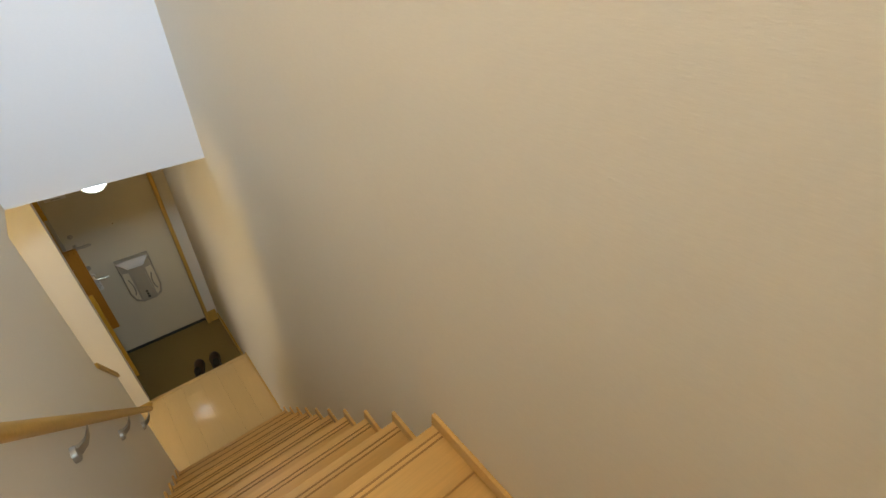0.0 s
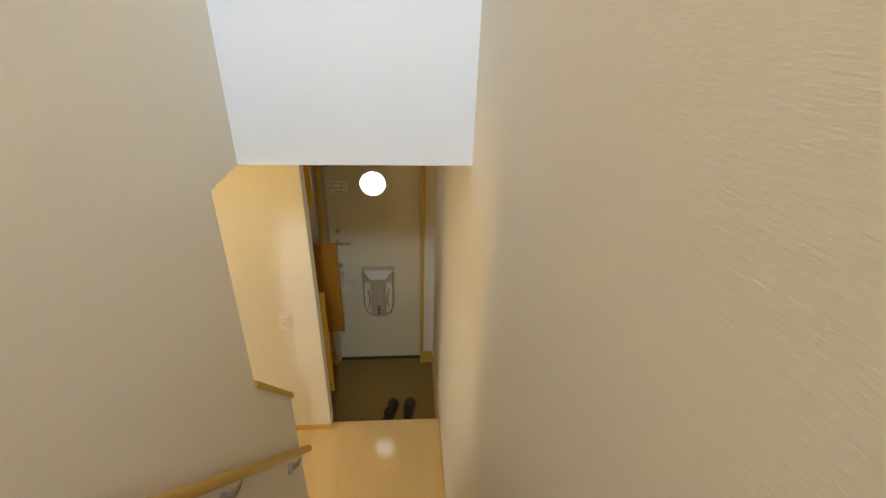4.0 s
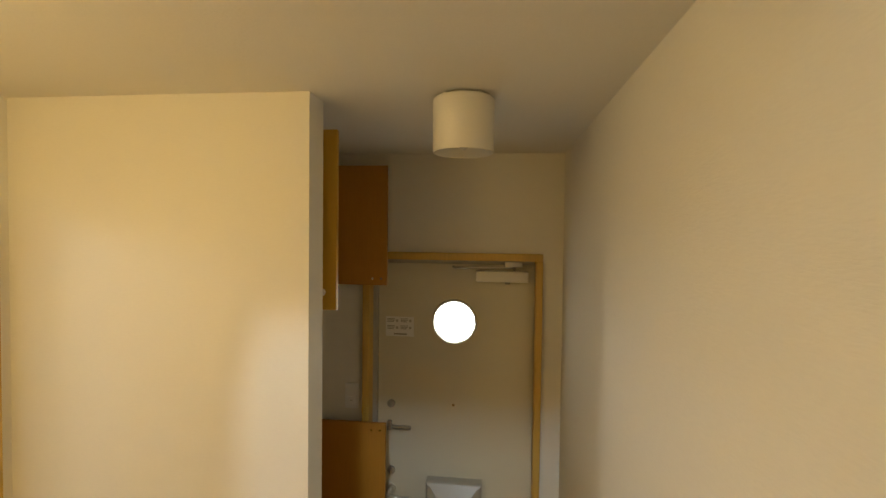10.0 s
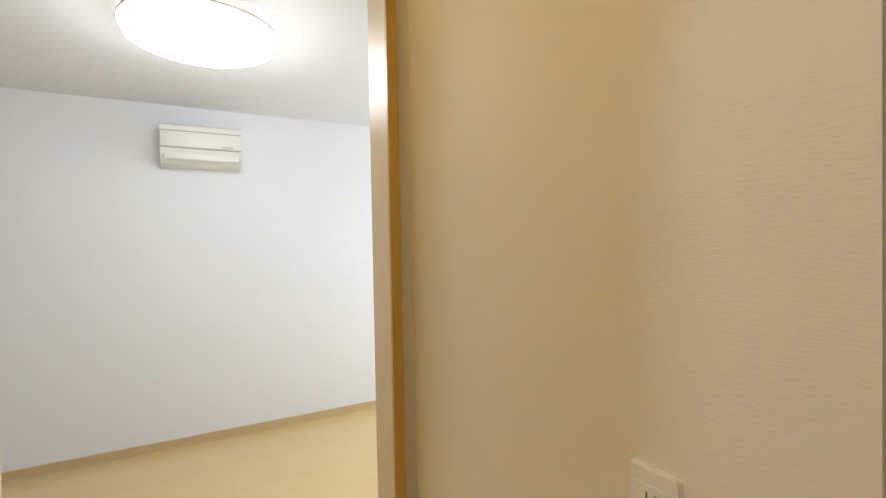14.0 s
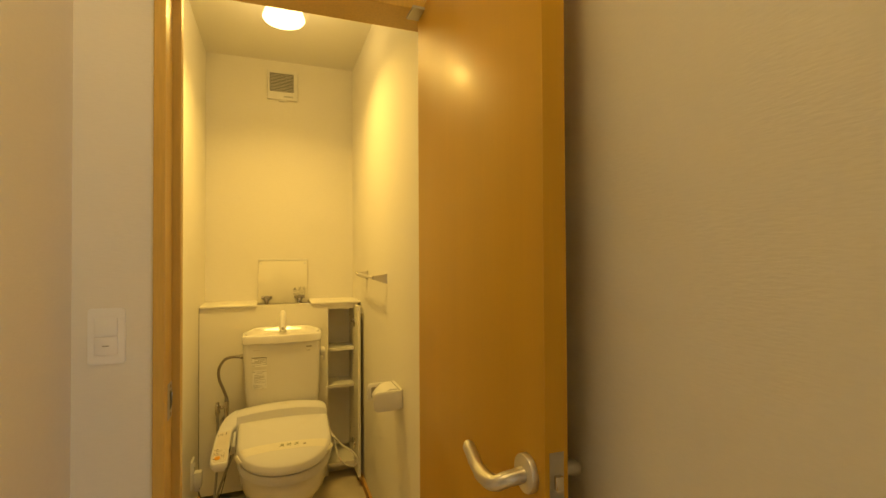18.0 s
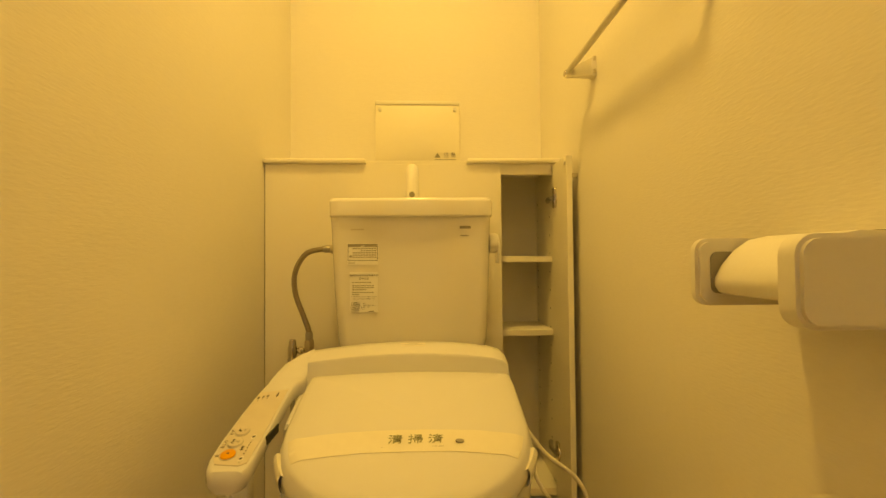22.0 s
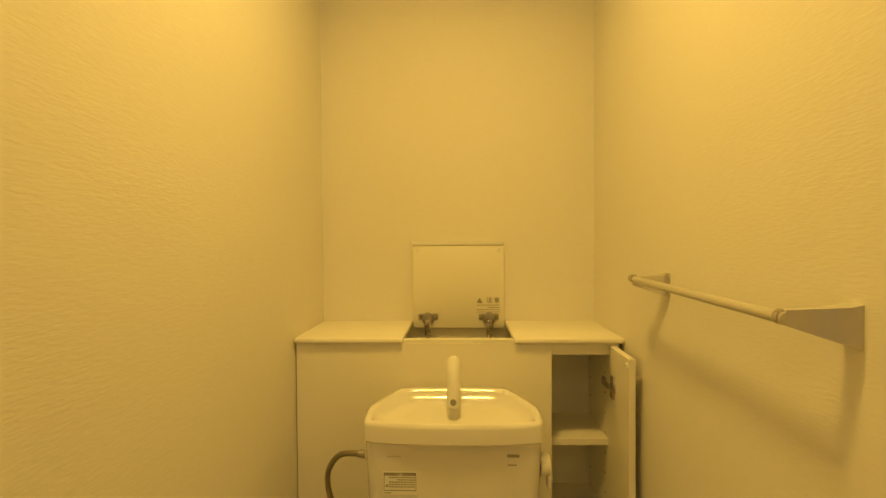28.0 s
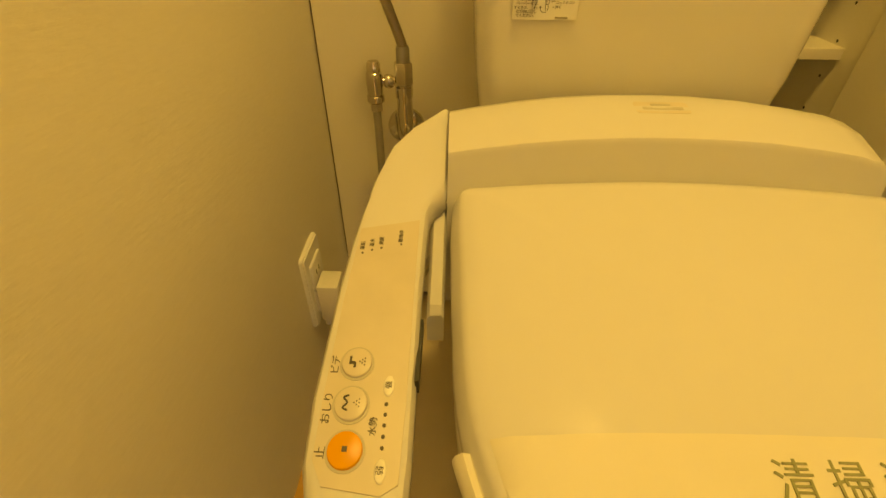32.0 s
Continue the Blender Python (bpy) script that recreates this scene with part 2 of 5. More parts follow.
def disc(centre, axis, radius, depth, sides=32, bevel=0.0, bm=None, r2=None):
    """A round plate or barrel: it starts at centre and goes depth along axis."""
    bm = bm or bmesh.new()
    d = Vector(axis).normalized()
    s = d.orthogonal().normalized()
    u = d.cross(s)
    r2 = radius if r2 is None else r2
    prof = [(radius, 0), (r2, depth)] if not bevel else [(radius, 0), (r2, depth - bevel), (r2 - 0.3 * bevel, depth - 0.3 * bevel), (r2 - bevel, depth)]
    rings = [[bm.verts.new(Vector(centre) + d * h + (s * math.cos(k * math.tau / sides) + u * math.sin(k * math.tau / sides)) * r) for k in range(sides)] for r, h in prof]
    return skin(bm, rings)


def prism(outline, axis, a, b, bm=None):
    """A flat outline (pairs) pushed from a to b along the axis 0, 1 or 2."""
    bm = bm or bmesh.new()
    rings = []
    for d in (a, b):
        ring = []
        for p, q in outline:
            c = [p, q]
            c.insert(axis, d)
            ring.append(bm.verts.new(c))
        rings.append(ring)
    return skin(bm, rings)


def rounded(x0, x1, y0, y1, r, seg=5):
    out = []
    for cx, cy, a0 in ((x1 - r, y1 - r, 0), (x0 + r, y1 - r, 90), (x0 + r, y0 + r, 180), (x1 - r, y0 + r, 270)):
        for k in range(seg + 1):
            a = radians(a0 + 90 * k / seg)
            out.append((cx + r * math.cos(a), cy + r * math.sin(a)))
    return out


def to_mesh(name, bm, mat, smooth=False):
    me = bpy.data.meshes.new(name)
    bm.to_mesh(me)
    bm.free()
    me.materials.append(mat)
    if smooth:
        for p in me.polygons:
            p.use_smooth = True
        me.set_sharp_from_angle(angle=radians(35))
    return me


def part(name, bm, mat, parent, label="", smooth=True):
    ob = new(name, to_mesh(name, bm, mat, smooth))
    ob.parent = parent
    if parent is not None:
        ob.matrix_parent_inverse = Matrix.Translation(parent.location).inverted() if parent.parent is None else Matrix()
    if label:
        ob["label"] = label
    return ob


def thing(name, at, label, category, group="", kind=""):
    ob = new(name)
    ob.empty_display_size = 0.05
    ob.location = at
    return tagged(ob, label, category, group, kind)


def single(name, bm, mat, label, category, group="", kind="", smooth=True):
    return tagged(new(name, to_mesh(name, bm, mat, smooth)), label, category, group, kind)


def structure(name, bm, mat, label, category):
    return single(name, bm, mat, label, category, kind="structure", smooth=False)


def merged(*bms):
    out = bmesh.new()
    for b in bms:
        me = bpy.data.meshes.new("tmp")
        b.to_mesh(me)
        b.free()
        out.from_mesh(me)
        bpy.data.meshes.remove(me)
    return out


def lettering(text, size, m, depth=0.0004):
    """Built-in-font writing as a mesh, laid on the pose m."""
    c = bpy.data.curves.new("writing", "FONT")
    c.body, c.size, c.extrude = text, size, depth
    c.align_x, c.align_y = "CENTER", "CENTER"
    ob = bpy.data.objects.new("writing", c)
    scene.collection.objects.link(ob)
    dg = bpy.context.evaluated_depsgraph_get()
    me = bpy.data.meshes.new_from_object(ob.evaluated_get(dg))
    bpy.data.objects.remove(ob)
    bpy.data.curves.remove(c)
    bm = bmesh.new()
    bm.from_mesh(me)
    bpy.data.meshes.remove(me)
    bm.transform(m)
    return bm


# ---- the setting ----
H = 2.32            # hall ceiling
XR, XL = 0.78, -0.91
TOP = 4.9
RISE, RUN, NOSE = 0.2245, 0.2, 3.95

structure("wall_stair_right", block(XR, XR + 0.12, 0.4, 5.95, -0.3, TOP), M_WALL, "cream textured wallpaper wall along the staircase and entrance", "wall")
structure("wall_stair_left", prism([(0.4, -0.3), (4.06, -0.3), (4.06, 1.143), (3.72, 1.550), (3.72, H - 0.008), (4.085, H - 0.008), (4.085, TOP), (0.4, TOP)], 0, -0.08, 0), M_WALL,
          "cream wallpaper wall beside the stairs ending in a sloped knee wall", "wall")
structure("wall_header", block(0, XR, 3.955, 4.085, H - 0.008, TOP), M_HEADER, "pale white wallpaper wall, tinted blue for window daylight, hanging above the stairwell opening", "wall")
structure("wall_landing_back", merged(block(-0.08, XR + 0.12, 0.4, 0.5, 2.0, 4.38), block(-0.08, XR + 0.12, 0.4, 0.5, 4.86, TOP), block(-0.08, 0.44, 0.4, 0.5, 4.38, 4.86), block(0.76, XR + 0.12, 0.4, 0.5, 4.38, 4.86)), M_WALL,
          "plain wallpaper wall with a high window behind the landing", "wall")
structure("ceiling_upper", block(-0.08, XR + 0.12, 0.4, 4.085, TOP, TOP + 0.1), M_CEIL, "plain pale ceiling above the staircase", "ceiling")
structure("ceiling_hall", merged(block(XL, -0.08, 2.85, 5.79, H, H + 0.1), block(-0.08, XR, 4.085, 5.79, H, H + 0.1)), M_CEIL, "cream papered ceiling of the entrance hall", "ceiling")
structure("wall_hall_end", block(XL, -0.018, 4.85, 4.95, 0, H), M_WALL, "cream wallpaper partition with a socket plate", "wall")
structure("wall_recess", block(-0.87, -0.75, 4.95, 5.95, -0.3, H), M_WALL, "plain wall behind the shoe cabinets", "wall")
FX0, FX1, FZ1 = -0.135, 0.689, 1.867
structure("wall_front", merged(block(-0.75, FX0, 5.79, 5.95, -0.3, H), block(FX1, XR, 5.79, 5.95, -0.3, H), block(FX0, FX1, 5.79, 5.95, FZ1, H)), M_WALL,
          "cream wallpaper wall around the front door", "wall")
# room side
RY0, RY1, RZ = 4.02, 4.815, 2.03
structure("wall_room_door", merged(block(XL - 0.095, XL, 1.24, RY0, 0, H), block(XL - 0.095, XL, RY1, 4.95, 0, H), block(XL - 0.095, XL, RY0, RY1, RZ, H)), M_WALL,
          "cream wallpaper wall with the doorway to the white room", "wall")
RXW, RC = -3.35, 2.235
structure("wall_room_far", block(RXW - 0.1, RXW, 1.9, 7.1, 0, 2.4), M_WALL_ROOM, "white wallpaper wall of the empty room", "wall")
structure("wall_room_near_end", block(RXW, XL - 0.095, 1.8, 1.9, 0, 2.4), M_WALL_ROOM, "white wallpaper side wall of the empty room", "wall")
structure("wall_room_far_end", merged(block(RXW, XL - 0.095, 7.0, 7.1, 2.1, 2.4), block(RXW, -3.1, 7.0, 7.1, 0, 2.1), block(-1.5, XL - 0.095, 7.0, 7.1, 0, 2.1), block(-3.1, -1.5, 7.0, 7.1, 0, 0.3)), M_WALL_ROOM, "white wallpaper side wall of the empty room with a balcony window", "wall")
structure("wall_room_front", merged(block(XL - 0.099, XL - 0.095, 1.9, RY0, 0, RC), block(XL - 0.099, XL - 0.095, RY1, 7.0, 0, RC), block(XL - 0.099, XL - 0.095, RY0, RY1, RZ, RC), block(XL - 0.095, XL - 0.04, 4.95, 7.0, 0, RC)), M_WALL_ROOM,
          "white wallpaper wall round the room doorway", "wall")
structure("ceiling_room", block(RXW, XL - 0.099, 1.9, 7.0, RC, RC + 0.1), M_WALL_ROOM, "white papered ceiling of the empty room", "ceiling")
structure("floor_room", block(RXW, XL - 0.099, 1.9, 7.0, -0.05, 0), M_FLOOR, "pale wooden floor of the empty room", "floor")
# toilet
TC, TB, TX0, TX1, TY = 2.29, 1.355, -0.91, -0.13, 2.95
structure("wall_toilet_left", block(TX1, -0.08, 1.24, TY - 0.072, 0, H), M_WALL, "cream wallpaper side wall of the toilet", "wall")
structure("wall_toilet_back", block(TX0, TX1, TB - 0.1, TB, 0, H), M_WALL, "cream wallpaper back wall of the toilet", "wall")
DX0, DX1, DZ = -0.905, -0.215, 1.86
structure("wall_toilet_front", merged(block(XL, DX0, TY - 0.072, TY, 0, H), block(DX1 - 0.011, -0.08, TY - 0.072, TY, 0, H), block(DX0, DX1 - 0.011, TY - 0.072, TY, DZ, H)), M_WALL,
          "cream wallpaper wall round the toilet door with switches", "wall")
structure("ceiling_toilet", block(TX0, TX1, TB, TY - 0.072, TC, H), M_CEIL, "cream papered ceiling of the toilet", "ceiling")
structure("floor_toilet", block(TX0, TX1, TB, TY - 0.005, -0.05, 0.0), M_VINYL, "marbled beige vinyl floor of the toilet", "floor")
# genkan and landing
structure("floor_genkan", block(-0.75, XR, 4.9, 5.95, -0.33, -0.233), M_GENKAN, "dark olive vinyl floor of the entrance", "floor")
structure("floor_landing", block(0, XR, 0.5, 2.15 - 0.02, 2.1, 10 * RISE - 0.012), M_TREAD, "orange wooden stair landing", "floor")
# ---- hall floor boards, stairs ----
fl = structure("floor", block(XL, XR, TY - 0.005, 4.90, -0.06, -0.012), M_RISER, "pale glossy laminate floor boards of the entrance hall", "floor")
bw = (XR - XL) / 12
for c in range(12):
    y = TY - 0.004
    k = 0
    while y < 4.865:
        ln = [0.55, 0.9, 1.3][(c * 2 + k) % 3] if k == 0 else 0.9
        y1 = min(y + ln, 4.868)
        part("floor_board", block(XL + c * bw + 0.0002, XL + (c + 1) * bw - 0.0002, y + 0.0001, y1 - 0.0001, -0.012, 0, bevel=0.0006), M_FLOOR, fl, smooth=False)
        y, k = y1, k + 1
structure("trim_entrance_step", merged(block(-0.018, XR, 4.869, 4.905, -0.03, 0.002, bevel=0.004), block(-0.018, XR, 4.87, 4.9, -0.233, -0.03)), M_FLOOR,
          "pale wooden nosing of the step down to the entrance", "trim")

stairs = thing("staircase", (0.39, 3.95, 0), "steep orange wooden staircase with grooved nosings and skirting", "staircase")
for i in range(1, 11):
    yn, z = NOSE - RUN * (i - 1), RISE * i
    back = yn - RUN - 0.02 if i < 10 else yn - 0.16
    t = part("tread", block(0.0, XR, back, yn, z - 0.03, z, bevel=0.005), M_TREAD, stairs)
    for g in (0.028, 0.043):
        part("groove", block(0.012, XR - 0.012, yn - g - 0.0025, yn - g + 0.0025, z - 0.001, z + 0.0008), M_TREADLINE, t, "dark anti-slip groove", smooth=False)
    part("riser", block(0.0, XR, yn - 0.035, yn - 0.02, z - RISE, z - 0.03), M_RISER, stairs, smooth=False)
    for x0, x1 in ((0.0, 0.012), (XR - 0.012, XR)):
        yb = yn - RUN + (0.012 if i < 10 else -1.2)
        part("skirting", block(x0, x1, yb, yn + 0.004, z, z + 0.04, bevel=0.002), M_TREAD, stairs, smooth=False)
        part("skirting", block(x0, x1, yn - 0.018, yn + 0.004, z - 0.10, z, bevel=0.002), M_TREAD, stairs, smooth=False)

structure("trim_knee_wall", prism([(3.716, 1.552), (4.070, 1.128), (4.070, 1.162), (3.716, 1.586)], 0, -0.092, 0.012), M_WOOD, "sloping wooden cap on the low stair wall", "trim")

rail = thing("handrail", (0, 3.3, 1.6), "round light wooden handrail on grey metal brackets", "handrail")
ra, rb = Vector((0.055, 1.2, 3.952)), Vector((0.055, 4.03, 0.822))
part("rail", tube([ra, rb - (rb - ra).normalized() * 0.012, rb - (rb - ra).normalized() * 0.003, rb], [0.0175, 0.0175, 0.015, 0.009], 20), M_WOOD, rail)
for yb in (1.81, 2.818, 3.373, 3.92):
    k = (yb - ra.y) / (rb.y - ra.y)
    top = ra + (rb - ra) * k
    pz = top.z - 0.055
    web = bmesh.new()
    skin(web, [[web.verts.new(p) for p in ((x, y - 0.0075, z0), (x, y + 0.0075, z0), (x, y + 0.0075, z1), (x, y - 0.0075, z1))] for x, y, z0, z1 in ((0.004, yb - 0.040, pz - 0.024, pz + 0.012), (0.020, yb - 0.036, pz - 0.022, pz + 0.006), (0.038, yb - 0.026, pz - 0.012, pz + 0.010), (0.050, yb - 0.012, pz + 0.006, pz + 0.024), (0.056, yb, top.z - 0.026, top.z - 0.014))])
    br = part("bracket", web, M_BRACKET, rail)
    part("wall_plate", disc((0, yb - 0.045, pz - 0.01), (1, 0, 0), 0.0245, 0.016, 24, 0.007), M_BRACKET, br)

# baseboards
BH, BT = 0.045, 0.008
structure("baseboard_hall", merged(block(XL + 0.0, -0.02, 4.85 - BT, 4.85, 0, BH), block(-0.018, -0.018 + BT, 4.85 - BT, 4.868, 0, BH), block(XR - BT, XR, 3.98, 4.868, 0, BH),
          block(XL, XL + BT, TY, RY0, 0, BH), block(-0.08 - BT, -0.08, TY, 4.06, 0, BH), block(-0.08 - BT, 0.0, 4.06, 4.06 + BT, 0, BH)), M_WOOD, "narrow wooden skirting board round the hall", "baseboard")
structure("baseboard_entrance", merged(block(XR - 0.012, XR, 4.905, 5.76, -0.233, -0.14), block(FX1 + 0.002, XR - 0.012, 5.775, 5.79, -0.233, -0.10), block(-0.745, FX0 - 0.002, 5.776, 5.79, -0.233, -0.10)), M_WOOD, "wooden skirting board of the entrance", "baseboard")

# ---- room doorway ----
dr = tagged(thing("door_room", (XL, 4.4, 0), "open doorway to the white room with light wooden casing", "door frame"), kind="structure")
part("casing", block(XL, XL + 0.012, RY0, RY0 + 0.028, 0, RZ, bevel=0.002), M_WOOD, dr, smooth=False)
part("casing", block(XL, XL + 0.012, RY1 - 0.028, RY1, 0, RZ, bevel=0.002), M_WOOD, dr, smooth=False)
part("casing", block(XL, XL + 0.012, RY0 + 0.028, RY1 - 0.028, RZ - 0.035, RZ, bevel=0.002), M_WOOD, dr, smooth=False)
part("jamb", block(XL - 0.13, XL, RY1 - 0.022, RY1, 0, RZ - 0.004), M_JAMB, dr, smooth=False)
part("jamb", block(XL - 0.055, XL, RY0, RY0 + 0.022, 0, RZ - 0.004), M_JAMB, dr, smooth=False)
part("jamb", block(XL - 0.107, XL - 0.066, RY0, RY0 + 0.022, 0, RZ - 0.004), M_JAMB, dr, smooth=False)
part("pocket", block(XL - 0.066, XL - 0.055, RY0 - 0.004, RY0 + 0.002, 0, RZ - 0.004), M_GROOVE, dr, "dark slot of the sliding door", smooth=False)
part("head", block(XL - 0.107, XL, RY0 + 0.022, RY1 - 0.022, RZ - 0.030, RZ - 0.004), M_JAMB, dr, smooth=False)
part("track", block(XL - 0.09, XL - 0.05, RY0 + 0.022, RY1 - 0.022, RZ - 0.033, RZ - 0.030), M_GROOVE, dr, "dark sliding track", smooth=False)
part("threshold", block(XL - 0.099, XL, RY0 + 0.022, RY1 - 0.022, -0.02, 0.001), M_WOOD, dr, smooth=False)

# ---- room ----
structure("baseboard_room", merged(block(RXW, RXW + 0.01, 1.9, 7.0, 0, 0.055), block(RXW, RXW + 0.014, 1.9, 7.0, 0.048, 0.057), block(RXW, XL - 0.10, 6.99, 7.0, 0, 0.055), block(RXW, XL - 0.10, 1.9, 1.91, 0, 0.055)), M_SKIRT,
          "pale wooden skirting board of the empty room", "baseboard")
ac = thing("air_conditioner", (RXW, 4.448, 1.83), "off-white wall air conditioner with a smooth front", "air conditioner")
prof = [(RXW, 1.832), (RXW, 2.086), (RXW + 0.15, 2.086), (RXW + 0.172, 2.07), (RXW + 0.178, 1.93), (RXW + 0.165, 1.885), (RXW + 0.12, 1.842), (RXW + 0.06, 1.832)]
bmb = bmesh.new()
rings = [[bmb.verts.new((a, yy, b)) for a, b in prof] for yy in (4.218, 4.677)]
part("body", skin(bmb, rings), M_PLASTIC, ac, smooth=False)
part("front_panel", block(RXW + 0.172, RXW + 0.184, 4.224, 4.671, 1.938, 2.035, bevel=0.004), M_PLASTIC, ac)
part("vane", block(RXW + 0.166, RXW + 0.174, 4.236, 4.66, 1.862, 1.90, bevel=0.003), M_PLASTIC, ac)
part("seam", block(RXW + 0.17, RXW + 0.1795, 4.221, 4.674, 1.930, 1.936), M_INKGREY, ac, "dark seam", smooth=False)
part("seam", block(RXW + 0.165, RXW + 0.1785, 4.221, 4.674, 2.036, 2.040), M_INKGREY, ac, "dark seam", smooth=False)
part("badge", block(RXW + 0.184, RXW + 0.1848, 4.56, 4.63, 1.945, 1.955), M_GREYPL, ac, "small grey plate", smooth=False)
LX, LY, LR = -2.02, 4.43, 0.29
led = thing("ceiling_light", (LX, LY, RC), "large round lit white ceiling light in the empty room", "ceiling light")
part("base", disc((LX, LY, RC), (0, 0, -1), LR - 0.01, 0.03, 48), M_PLASTIC, led)
part("cover", disc((LX, LY, RC - 0.028), (0, 0, -1), LR, 0.06, 64, 0.045), M_LED, led, "glowing round cover").visible_shadow = False
part("ring", tube([(LX + (LR + 0.002) * math.cos(a * math.tau / 64), LY + (LR + 0.002) * math.sin(a * math.tau / 64), RC - 0.03) for a in range(65)], 0.004, 6), M_GREYPL, led, "thin grey rim")


def wall_plate(name, m, w, h, label, category, rows=1, socket=False):
    """A plate that lies in the local xz plane and faces local -y."""
    t = thing(name, m.translation, label, category)
    base = prism(rounded(-w / 2, w / 2, -h / 2, h / 2, 0.006), 1, -0.007, 0.0)
    bmesh.ops.bevel(base, geom=[e for e in base.edges if abs(e.verts[0].co.y + 0.007) < 1e-5 and abs(e.verts[1].co.y + 0.007) < 1e-5], offset=0.002, segments=2, affect="EDGES")
    base.transform(m)
    part("plate", base, M_WHITE, t)
    gap = 0.0015
    ih, iw = h * 0.68, w * 0.62
    for k in range(rows):
        z1 = ih / 2 - k * ih / rows - gap
        z0 = ih / 2 - (k + 1) * ih / rows + gap
        b = block(-iw / 2, iw / 2, -0.0105, -0.005, z0, z1, bevel=0.0012)
        b.transform(m)
        ky = part("socket" if socket else "rocker", b, M_WHITE, t)
        zc = (z0 + z1) / 2
        marks = [block(-0.007, -0.005, -0.0109, -0.0104, zc - 0.004, zc + 0.004), block(0.005, 0.007, -0.0109, -0.0104, zc - 0.004, zc + 0.004)] if socket else ([block(-0.006, 0.006, -0.0109, -0.0104, zc - 0.001, zc + 0.001)] if k == rows - 1 else [])
        for q in marks:
            q.transform(m)
            part("slot" if socket else "indicator", q, M_DARKGREY if socket else M_INKGREY, ky, smooth=False)
    return t


wall_plate("socket_plate", pose(-0.226, 4.85, 0.985), 0.07, 0.12, "white double socket plate on the hall partition", "socket", 3, True)
wall_plate("switch_plate", pose(-0.192, 5.79, 1.18), 0.064, 0.12, "white light switch plate beside the front door", "switch", 2)
wall_plate("switch_plate", pose(-0.142, TY, 1.025, 0, 0, 180), 0.066, 0.116, "white two-rocker switch plate beside the toilet door", "switch", 2)
wall_plate("socket_plate", pose(RXW, 5.772, 0.25, 0, 0, 90), 0.07, 0.12, "white socket plate low on the room wall", "socket", 2, True)

# ---- entrance ----
fd = tagged(thing("door_front", (0.29, 5.87, -0.233), "white steel front door with a round window, closed", "door"), kind="structure")
CX, CZ, CR = 0.288, 1.535, 0.098
slab = bmesh.new()
n = 64
ring_a, ring_b = [], []
outer = []
x0, x1, z0, z1 = -0.078, 0.660, -0.222, 1.812
for k in range(n):
    a = (k + 0.5) * math.tau / n
    dx, dz = math.cos(a), math.sin(a)
    s = min((x1 - CX) / dx if dx > 0 else (x0 - CX) / dx, (z1 - CZ) / dz if dz > 0 else (z0 - CZ) / dz)
    outer.append((CX + dx * s, CZ + dz * s))
corners = [(x1, z1), (x0, z1), (x0, z0), (x1, z0)]
for cx, cz in corners:
    j = min(range(n), key=lambda q: (outer[q][0] - cx) ** 2 + (outer[q][1] - cz) ** 2)
    outer[j] = (cx, cz)
rings = []
for pts, y in ((outer, 5.85), ([(CX + CR * math.cos((k + 0.5) * math.tau / n), CZ + CR * math.sin((k + 0.5) * math.tau / n)) for k in range(n)], 5.85),
               ([(CX + CR * math.cos((k + 0.5) * math.tau / n), CZ + CR * math.sin((k + 0.5) * math.tau / n)) for k in range(n)], 5.89), (outer, 5.89)):
    rings.append([slab.verts.new((x, y, z)) for x, z in pts])
rings.append(rings[0])
skin(slab, rings, cap=False)
part("slab", slab, M_STEEL_DOOR, fd, smooth=False)
wtrim = bmesh.new()
seg = 64
prof = [(0.097, 5.852), (0.097, 5.843), (0.101, 5.840), (0.107, 5.842), (0.109, 5.850)]
rr = [[wtrim.verts.new((CX + r * math.cos(k * math.tau / seg), y, CZ + r * math.sin(k * math.tau / seg))) for r, y in prof] for k in range(seg)]
for k in range(seg):
    for j in range(len(prof) - 1):
        wtrim.faces.new((rr[k][j], rr[(k + 1) % seg][j], rr[(k + 1) % seg][j + 1], rr[k][j + 1]))
bmesh.ops.recalc_face_normals(wtrim, faces=wtrim.faces)
part("window_ring", wtrim, M_STEEL_DOOR, fd)
part("window_pane", disc((CX, 5.868, CZ), (0, 1, 0), 0.098, 0.006, 48), M_OUTSIDE, fd, "frosted round pane bright with daylight")
for nm, bb in (("frame_side", block(FX0, FX0 + 0.034, 5.758, 5.90, -0.233, FZ1 - 0.034, bevel=0.003)), ("frame_side", block(FX1 - 0.030, FX1, 5.758, 5.90, -0.233, FZ1 - 0.034, bevel=0.003)), ("frame_head", block(FX0, FX1, 5.758, 5.90, FZ1 - 0.034, FZ1, bevel=0.003))):
    part(nm, bb, M_WOOD, fd)
for nm, bb in (("stop", block(FX0 + 0.034, -0.079, 5.83, 5.90, -0.233, 1.833)), ("stop", block(0.661, FX1 - 0.030, 5.83, 5.90, -0.233, 1.833)), ("stop", block(-0.079, 0.661, 5.83, 5.90, 1.815, 1.833)), ("sill", block(FX0 + 0.034, FX1 - 0.03, 5.838, 5.90, -0.233, -0.207))):
    part(nm, bb, M_GREYPL if nm == "stop" else M_DARKGREY, fd, smooth=False)
# unseen dark sheet behind the door, added to stop sky light at the gaps
part("unseen_backing", block(FX0 + 0.034, FX1 - 0.03, 5.892, 5.902, -0.233, FZ1 - 0.034), M_DARKGREY, fd, smooth=False)
lock = part("thumb_turn", disc((-0.013, 5.85, 1.131), (0, -1, 0), 0.019, 0.012, 24, 0.003), M_METAL, fd)
